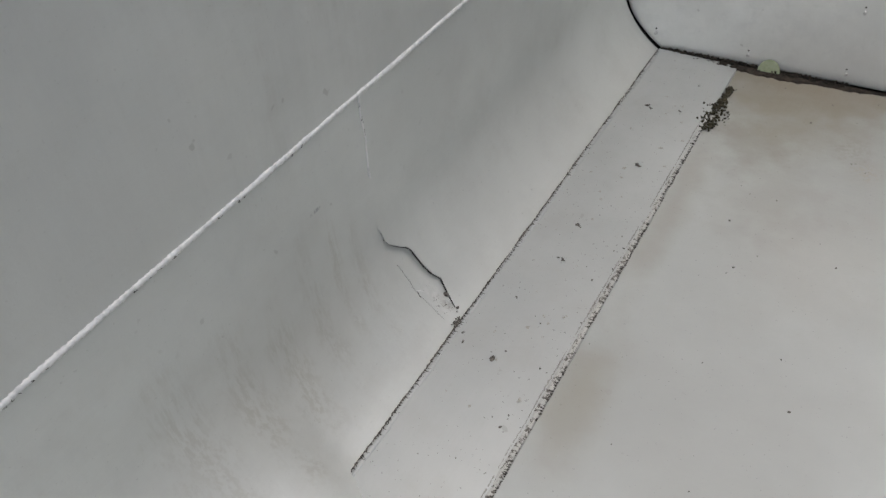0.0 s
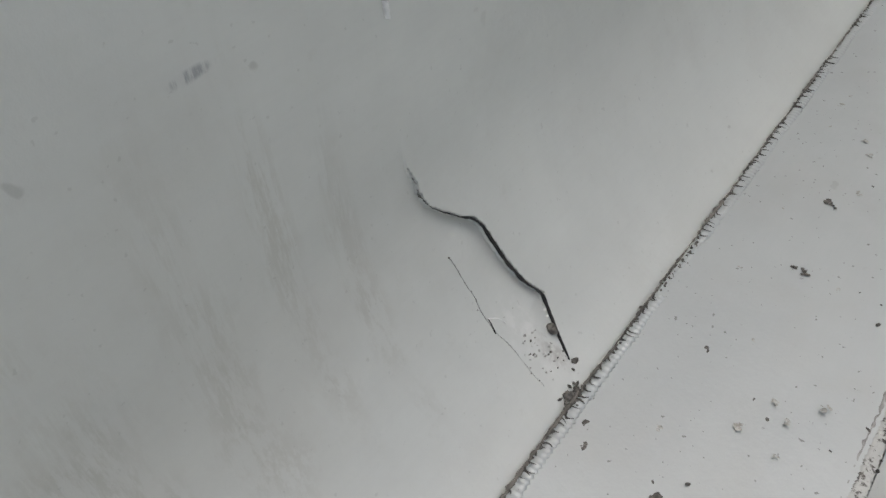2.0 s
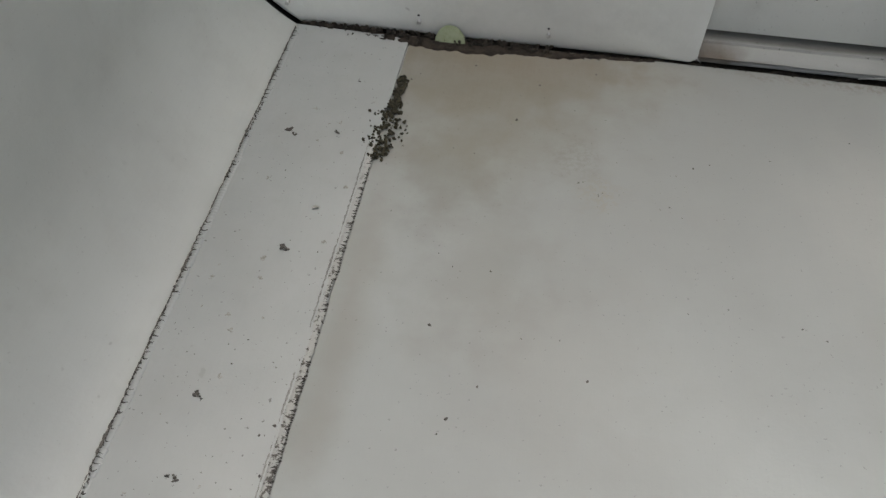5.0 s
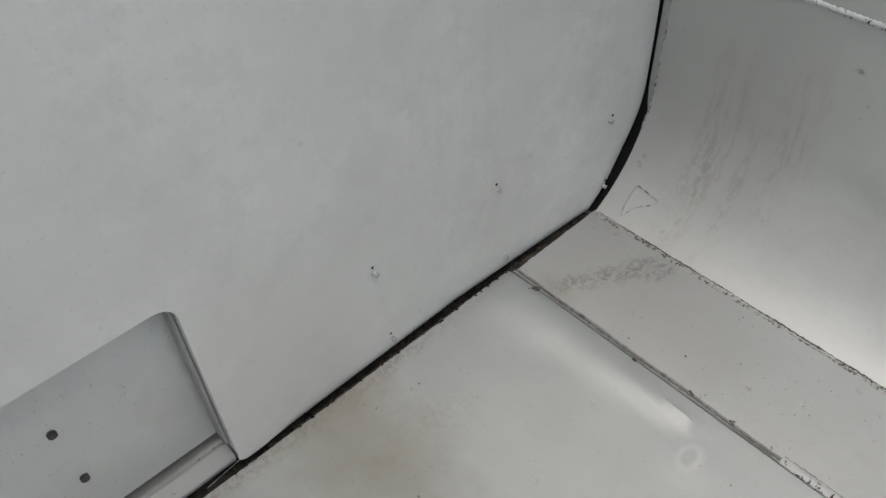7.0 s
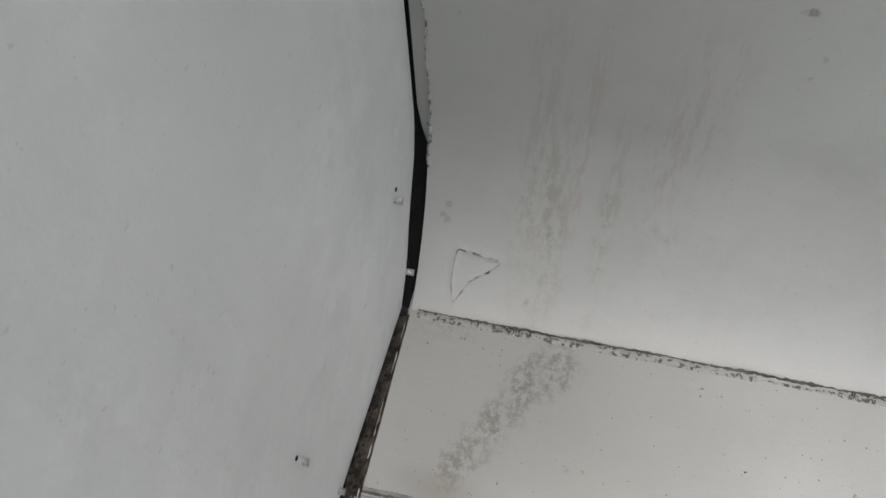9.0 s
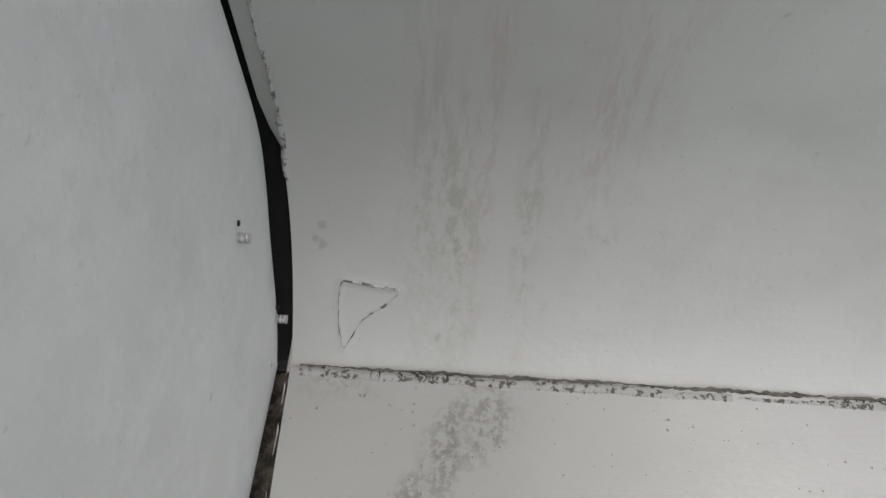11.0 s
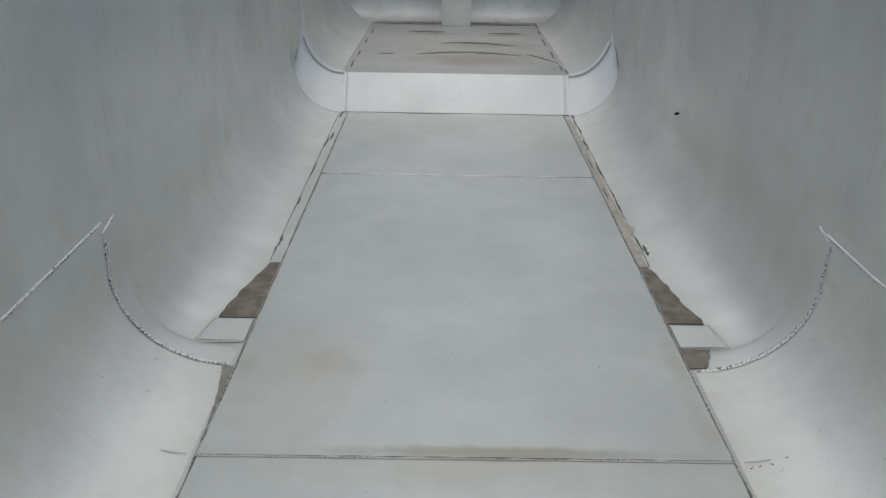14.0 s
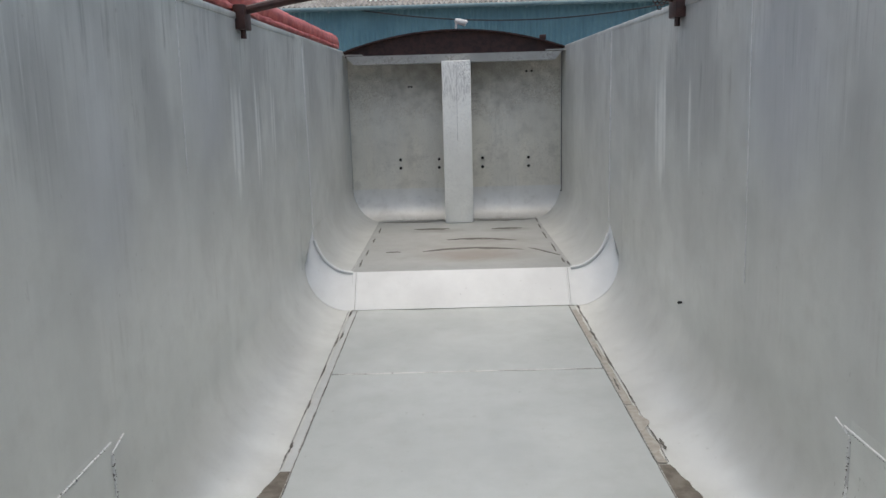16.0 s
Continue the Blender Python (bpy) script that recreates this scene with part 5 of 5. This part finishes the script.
def crescent(x0, x1, y, bow, wide, seed, slant=0.0):
    """A thin bowed line of dried mud left by standing water."""
    rows = []
    for k in spread(0, 1, 40):
        x = x0 + (x1 - x0) * k
        mid = y + bow * 4 * k * (1 - k) + slant * (k - 0.5) + 0.012 * noise.noise((k * 6, seed, 1))
        w = 0.004 + wide * (4 * k * (1 - k)) ** 0.8 * (0.8 + 0.5 * noise.noise((k * 7, seed, 3)))
        rows.append([(x, mid + w * (j / 4 - 1), ripple(x, mid + w * (j / 4 - 1)) + 0.0025) for j in range(5)])
    return tagged(part("mud_line", shell(rows, (0, 0, -0.003)), mat_dash), "thin bowed line of dark dried mud on the raised floor", "dried mud")


crescent(-0.34, 0.57, 7.69, 0.15, 0.10, 1)
crescent(-0.12, 0.55, 8.20, 0.09, 0.07, 2, -0.08)
crescent(-0.46, -0.09, 8.87, 0.03, 0.07, 3)
crescent(0.34, 0.66, 8.82, 0.03, 0.07, 4)
crescent(-0.67, -0.53, 7.71, 0.02, 0.05, 5)
crescent(0.62, 0.86, 7.60, 0.03, 0.05, 6, -0.36)
crescent(-0.84, -0.20, 9.36, 0.0, 0.05, 7)
crescent(0.22, 0.86, 9.36, 0.0, 0.05, 8)

# soil along the foot of the tailgate
rows = []
for x in spread(0.30, 1.075, 240):
    k = (x - 0.30) / 0.775
    wide = 0.013 + 0.040 * min(1, k * 2.2) * min(1, (1 - k) * 3) * (0.75 + 0.8 * noise.noise((x * 11, 0, 0)) + 0.35 * noise.noise((x * 32, 3, 0))) + 0.006 * noise.noise((x * 70, 1, 0))
    rows.append([(x, 0.0105 + max(0.001, wide - 0.0105) * j / 8, 0.0012 + (0.003 + 0.004 * noise.noise((x * 60, j, 2))) * (1 if 0 < j < 8 else 0)) for j in range(9)])
tagged(part("soil_strip", shell(rows, (0, 0, -0.006)), mat_damp), "damp dark soil gathered along the foot of the tailgate", "soil", kind="stuff")
bm = bmesh.new()
for i in range(420):
    x = random.uniform(0.40, 1.07) if i < 170 else random.uniform(-1.05, 0.4)
    lump(bm, (x, random.uniform(0.004, 0.030) if i < 170 else random.uniform(0.004, 0.012), 0.004), random.uniform(0.001, 0.0034))
for i in range(240):
    x = random.uniform(0.52, 1.075)
    lump(bm, (x, 0.004 + abs(random.gauss(0, 0.012)), 0.008), random.uniform(0.002, 0.0075) * (0.6 + 0.5 * (x - 0.5)), 0.8)
for i in range(320):
    lump(bm, (random.uniform(-1.09, -0.55), random.uniform(-0.040, 0.004), -0.018), random.uniform(0.002, 0.0065), 0.7)
tagged(part("soil_crumbs", bm, mat_soil), "loose dark soil crumbs along the tailgate gap", "soil", kind="stuff")
rows = []
for x in spread(-1.083, -0.30, 260):
    near = 0.0195 if x < -FLOOR_HALF else 0.0075
    fall = 0.030 if x < -FLOOR_HALF else 0.014
    rows.append([(x, near - fall * t - 0.002 * noise.noise((x * 50, t * 2, 1)), 0.0015 - 0.021 * t ** 0.8 + 0.0045 * noise.noise((x * 70, t * 3, 5)) * (t > 0)) for t in spread(0, 1, 6)])
tagged(part("packed_dirt", shell(rows, (0, -0.002, -0.006)), mat_packed), "brown dirt packed in the open gap under the tailgate", "dirt", kind="stuff")
bm = bmesh.new()
for i in range(380):
    y = 0.155 + 0.245 * random.random()
    k = max(0.12, 1 - ((y - 0.315) / 0.105) ** 2) if y > 0.215 else 0.3
    lean_x = 0.822 + 0.03 * (y - 0.3)
    lump(bm, (lean_x + random.gauss(0, 0.017) * k, y, 0.005), random.uniform(0.0013, 0.0036) * random.choice((1, 1, 1.5)), 0.8)
tagged(part("moss_clump", bm, mat_moss), "dry dark moss growing on the floor weld", "moss", kind="stuff")
bm = bmesh.new()
for i in range(230):
    if i < 110:
        x, y = random.choice((1, 1, 1, 1, -1)) * random.uniform(0.85, 1.08), random.uniform(0.03, 1.65)
    elif i < 190:
        x, y = random.uniform(-0.82, 0.82), random.uniform(0.02, 1.8)
    else:
        x, y = random.uniform(-0.82, 0.82), random.uniform(1.8, 5.0)
    z = 0.005 if abs(x) > FLOOR_HALF else floor_z(x, y) + 0.001
    lump(bm, (x, y, z), random.choice((0.0012, 0.0015, 0.002, 0.0028)), 0.5)
for s in (1, -1):
    for i in range(190):
        y = random.uniform(0.03, 1.7)
        lump(bm, (s * (1.088 - abs(random.gauss(0, 0.006))), y, 0.007), random.uniform(0.0012, 0.003))
for x, y, r in ((0.933, 0.640, 0.009), (0.966, 1.061, 0.008), (0.977, 1.062, 0.005), (0.914, 0.343, 0.006), (1.009, 0.355, 0.008), (0.995, 0.362, 0.005), (-0.83, 0.079, 0.009), (-0.822, 0.086, 0.006),
                (-0.83, 0.328, 0.006), (-0.838, 0.195, 0.005), (-0.836, 0.262, 0.004), (-0.838, 0.385, 0.004), (-0.838, 0.442, 0.006), (-0.840, 0.525, 0.005), (1.010, 1.222, 0.005), (1.040, 1.202, 0.004), (1.062, 1.371, 0.006), (1.054, 1.392, 0.005), (0.979, 1.405, 0.008), (0.984, 1.387, 0.004), (0.963, 1.372, 0.004),
                (0.850, 1.230, 0.0035), (0.982, 0.934, 0.006), (0.972, 0.938, 0.004), (1.060, 0.980, 0.006), (1.050, 0.974, 0.005), (0.534, 0.129, 0.004), (0.524, 0.168, 0.003), (0.630, 0.216, 0.002),
                (0.643, 0.352, 0.003), (0.683, 0.343, 0.002), (0.394, 0.416, 0.003), (0.431, 0.392, 0.0035), (0.782, 0.356, 0.003), (0.373, 0.330, 0.0028), (0.261, 0.349, 0.0028), (0.196, 0.308, 0.0035),
                (0.253, 0.452, 0.003), (-0.182, 0.130, 0.0035), (-0.420, 0.074, 0.0032), (-0.508, 0.090, 0.0032), (-0.377, 0.609, 0.004), (0.441, 0.395, 0.004), (0.404, 0.420, 0.004)):
    crumble(bm, (x, y, 0.0075 if abs(x) > FLOOR_HALF else 0.003), r, 0.35, 6 if r > 0.0045 else 2)
for x, y in ((0.991, 2.739), (1.075, 2.675), (0.903, 2.719), (1.029, 2.275), (0.985, 2.285), (0.939, 2.299), (0.97, 2.30), (0.96, 2.26), (-0.254, 3.035), (0.04, 3.72), (0.66, 3.62), (0.95, 2.70), (0.93, 2.73), (0.88, 2.715)):
    for i in range(2):
        xx, yy = x + random.gauss(0, 0.006), y + random.gauss(0, 0.006)
        lump(bm, (xx, yy, lie(xx, yy) + 0.001), random.uniform(0.0015, 0.0034), 0.4)
for y, z, r in ((1.311, 0.040, 0.0125), (1.316, 0.015, 0.006), (1.324, 0.012, 0.003), (1.330, 0.030, 0.0025), (1.340, 0.046, 0.0025), (1.328, 0.024, 0.002), (1.336, 0.020, 0.002), (1.350, 0.040, 0.0015), (1.345, 0.022, 0.0015), (1.372, 0.150, 0.0016), (1.366, 0.111, 0.0018), (1.371, 0.095, 0.0014),
                (1.346, 0.049, 0.0018), (1.348, 0.038, 0.0018), (1.364, 0.031, 0.0014), (1.362, 0.024, 0.0012), (1.334, 0.030, 0.0022), (1.325, 0.020, 0.0022), (1.318, 0.024, 0.0020)):
    lump(bm, (skin(1, y, z) - 0.0005, y, z), r * 0.6, 0.8)
for i in range(26):
    lump(bm, (1.090 + random.gauss(0, 0.006), 1.345 + random.gauss(0, 0.009), 0.008), random.uniform(0.0015, 0.0045), 0.6)
tagged(part("grit", bm, mat_grit, angle=80), "scattered dark grit specks on the floor plates", "grit", kind="stuff")

bm = bmesh.new()
for i in range(46):
    s_side = 1 if i < 34 else -1
    crumble(bm, (s_side * random.uniform(0.86, 1.06), random.uniform(0.25, 1.6), 0.0078), random.uniform(0.0025, 0.0065), 0.12, 5)
for i in range(30):
    y, z = 1.338 + random.gauss(0, 0.014), 0.040 + random.gauss(0, 0.013)
    lump(bm, (skin(1, y, max(0.01, z)) - 0.0008, y, max(0.01, z)), random.uniform(0.0006, 0.0016), 0.4)
tagged(part("paint_chips", bm, mat_chip, angle=80), "small flat tan paint chips on the cover plates", "paint chips", kind="stuff")

# a leaf stuck upright in the gap
bm = bmesh.new()
for y in (0.008, 0.0095):
    c = [bm.verts.new((0.742 + 0.033 * math.cos(a), y + 0.014 - 0.012 * math.sin(a), 0.004 + 0.036 * math.sin(a))) for a in spread(0, math.pi, 16)]
    bm.faces.new(c)
bm.verts.ensure_lookup_table()
for i in range(17):
    j = (i + 1) % 17
    bm.faces.new((bm.verts[i], bm.verts[j], bm.verts[17 + j], bm.verts[17 + i]))
tagged(part("leaf", bm, mat_leaf), "pale green round leaf stuck in the tailgate gap", "leaf")

# ---- over the rim ----
tarp = holder("rolled_tarpaulin", (-1.30, 4.2, TOP + 0.035), "faded red tarpaulin rolled up along the rim", "tarpaulin")
pts = [(-1.30 + 0.012 * noise.noise((y * 2, 0, 0)), y, 2.205 + 0.012 * noise.noise((y * 3, 5, 0))) for y in spread(0.0, 9.52, 260)]
part("roll", tube(bmesh.new(), pts, lambda i, a: 0.085 * (1 + 0.10 * noise.noise((i * 0.05, math.cos(a) * 1.5, math.sin(a) * 1.5)) + 0.05 * noise.noise((i * 0.5, math.cos(a) * 3, math.sin(a) * 3))) * (0.7 if i > 257 else 1), 22), mat_tarp, tarp)
part("loose_edge", tube(bmesh.new(), [(-1.222 + 0.014 * noise.noise((y * 4, 2, 0)), y, 2.150 + 0.006 * noise.noise((y * 6, 8, 0))) for y in spread(0.0, 9.30, 240)],
     lambda i, a: 0.018 * (1 + 0.4 * noise.noise((i * 0.3, math.cos(a), math.sin(a)))), 10), mat_tarp, tarp, "crumpled loose edge of the roll")
settle(tarp)

bow = holder("roof_bow", (0, 5.22, TOP), "brown steel roof bow spanning the open body", "roof bow")
part("hoop", tube(bmesh.new(), [(x, 5.22, 2.125 + 0.13 * (1 - (x / 1.2) ** 2)) for x in spread(-1.2, 1.2, 40)], 0.024, 10), mat_rust, bow)
for s in (1, -1):
    bm = bmesh.new()
    box(bm, (min(s * 1.15, s * 1.21), 5.15, 2.03), (max(s * 1.15, s * 1.21), 5.29, 2.16), 0.006)
    br = part("bracket", bm, mat_rust, bow, "heavy brown bracket at the rim")
    part("bracket_bolt", tube(bmesh.new(), ((s * 1.18, 5.22, 1.985), (s * 1.18, 5.22, 2.04)), 0.016, 8), mat_rust, br)
bm = bmesh.new()
for i in range(5):
    c = Vector((1.10 - 0.012 * i, 5.20, 2.115 - 0.018 * abs(i - 2) * -1 - 0.03))
    pts = [c + Vector((0.012 * math.cos(a), 0.006 * math.sin(a) * (i % 2), 0.012 * math.sin(a))) for a in spread(0, 2 * math.pi, 10)]
    tube(bm, pts, 0.003, 5)
part("chain", bm, mat_rust, bow, "short hanging chain")
settle(bow)

arch = holder("front_arch", (0, 9.6, TOP), "dark red-brown steel arch over the front bulkhead", "arch")


def arch_z(x):
    return 2.105 + 0.215 * (1 - (abs(x) / 1.22) ** 2)


bm = bmesh.new()
rows = [[(x, 9.58, 2.05), (x, 9.58, max(2.06, arch_z(x) - 0.01))] for x in spread(-1.22, 1.22, 48)]
part("plate", shell(rows, (0, 0.03, 0)), mat_rust, arch, smooth=False)
rows = [[(x, 9.50, arch_z(x)), (x, 9.65, arch_z(x))] for x in spread(-1.24, 1.24, 48)]
part("rim", shell(rows, (0, 0, -0.014)), mat_rust, arch, "curved flange of the arch")
bm = bmesh.new()
box(bm, (0.93, 9.54, arch_z(0.9) - 0.02), (1.0, 9.6, arch_z(0.9) + 0.035), 0.008)
part("lug", bm, mat_rust, arch)
settle(arch)

lamp = holder("floodlight", (0.03, 9.58, arch_z(0)), "small off-white floodlight on a short stalk", "floodlight")
part("stalk", tube(bmesh.new(), ((0.03, 9.58, arch_z(0) - 0.004), (0.035, 9.58, arch_z(0) + 0.07)), 0.012, 8), mat_white, lamp)
part("housing", tube(bmesh.new(), ((0.02, 9.58, arch_z(0) + 0.095), (0.05, 9.58, arch_z(0) + 0.085), (0.14, 9.57, arch_z(0) + 0.06), (0.145, 9.57, arch_z(0) + 0.055)), lambda i, a: (0.02, 0.03, 0.034, 0.028)[i], 12), mat_white, lamp)
settle(lamp)

# ---- the building beyond ----
BY, EAVES = 24.0, 3.96
building = holder("shed_building", (0, BY, -0.06), "blue ribbed-clad industrial shed with a grey corrugated roof", "building")
rows = []
for i, x in enumerate(spread(-14, 14, 640)):
    d = (0.0, 0.0, 0.035, 0.035)[i % 4]
    rows.append([(x, BY - d, -0.06), (x, BY - d, EAVES)])
part("wall", shell(rows, (0, 0.15, 0)), mat_blue, building, "blue ribbed metal cladding", smooth=False)
rows = []
for x in spread(-14.3, 14.3, 1200):
    w = 0.028 * math.sin(x * 2 * math.pi / 0.146)
    rows.append([(x, BY - 0.25 + 2.0 * k, EAVES + 0.10 + 0.62 * k + w + (0.0 if k % 1 else 0.01)) for k in (0, 1, 2, 3, 4)])
roof = part("roof", shell(rows, (0, 0, -0.03)), mat_roof, building, "grey corrugated fibre-cement roof")
rows = [[(x, BY + 0.25 + 1.4 * k, EAVES + 0.305 + 0.434 * k + 0.028 * math.sin(x * 2 * math.pi / 0.146)) for k in (0, 1)] for x in spread(-2.35, -1.45, 50)]
part("rooflight", shell(rows, (0, 0, -0.02)), mat_skylight, roof, "pale translucent rooflight sheet")
bm = bmesh.new()
tube(bm, [(x, BY - 0.28, EAVES + 0.03) for x in spread(-14.3, 14.3, 20)], 0.06, 10)
part("gutter", bm, mat_gutter, building, "long teal rain gutter")
for x in (-9.0, -3.4, 2.2, 7.8):
    bm = bmesh.new()
    box(bm, (x - 0.02, BY - 0.30, EAVES - 0.05), (x + 0.02, BY - 0.02, EAVES + 0.05), 0.004)
    part("gutter_bracket", bm, mat_gutter, building)
settle(building)
bm = bmesh.new()
pts = [(x, 23.66 + 1.2 * max(0, (-1.5 - x) / 2.9) ** 2, 3.55 + 0.0196 * (x - 2.0) ** 2) for x in spread(-4.45, 6.45, 60)]
tube(bm, pts, 0.020, 6)
tagged(part("overhead_cable", bm, mat_cable), "black overhead cable sagging before the shed", "cable")
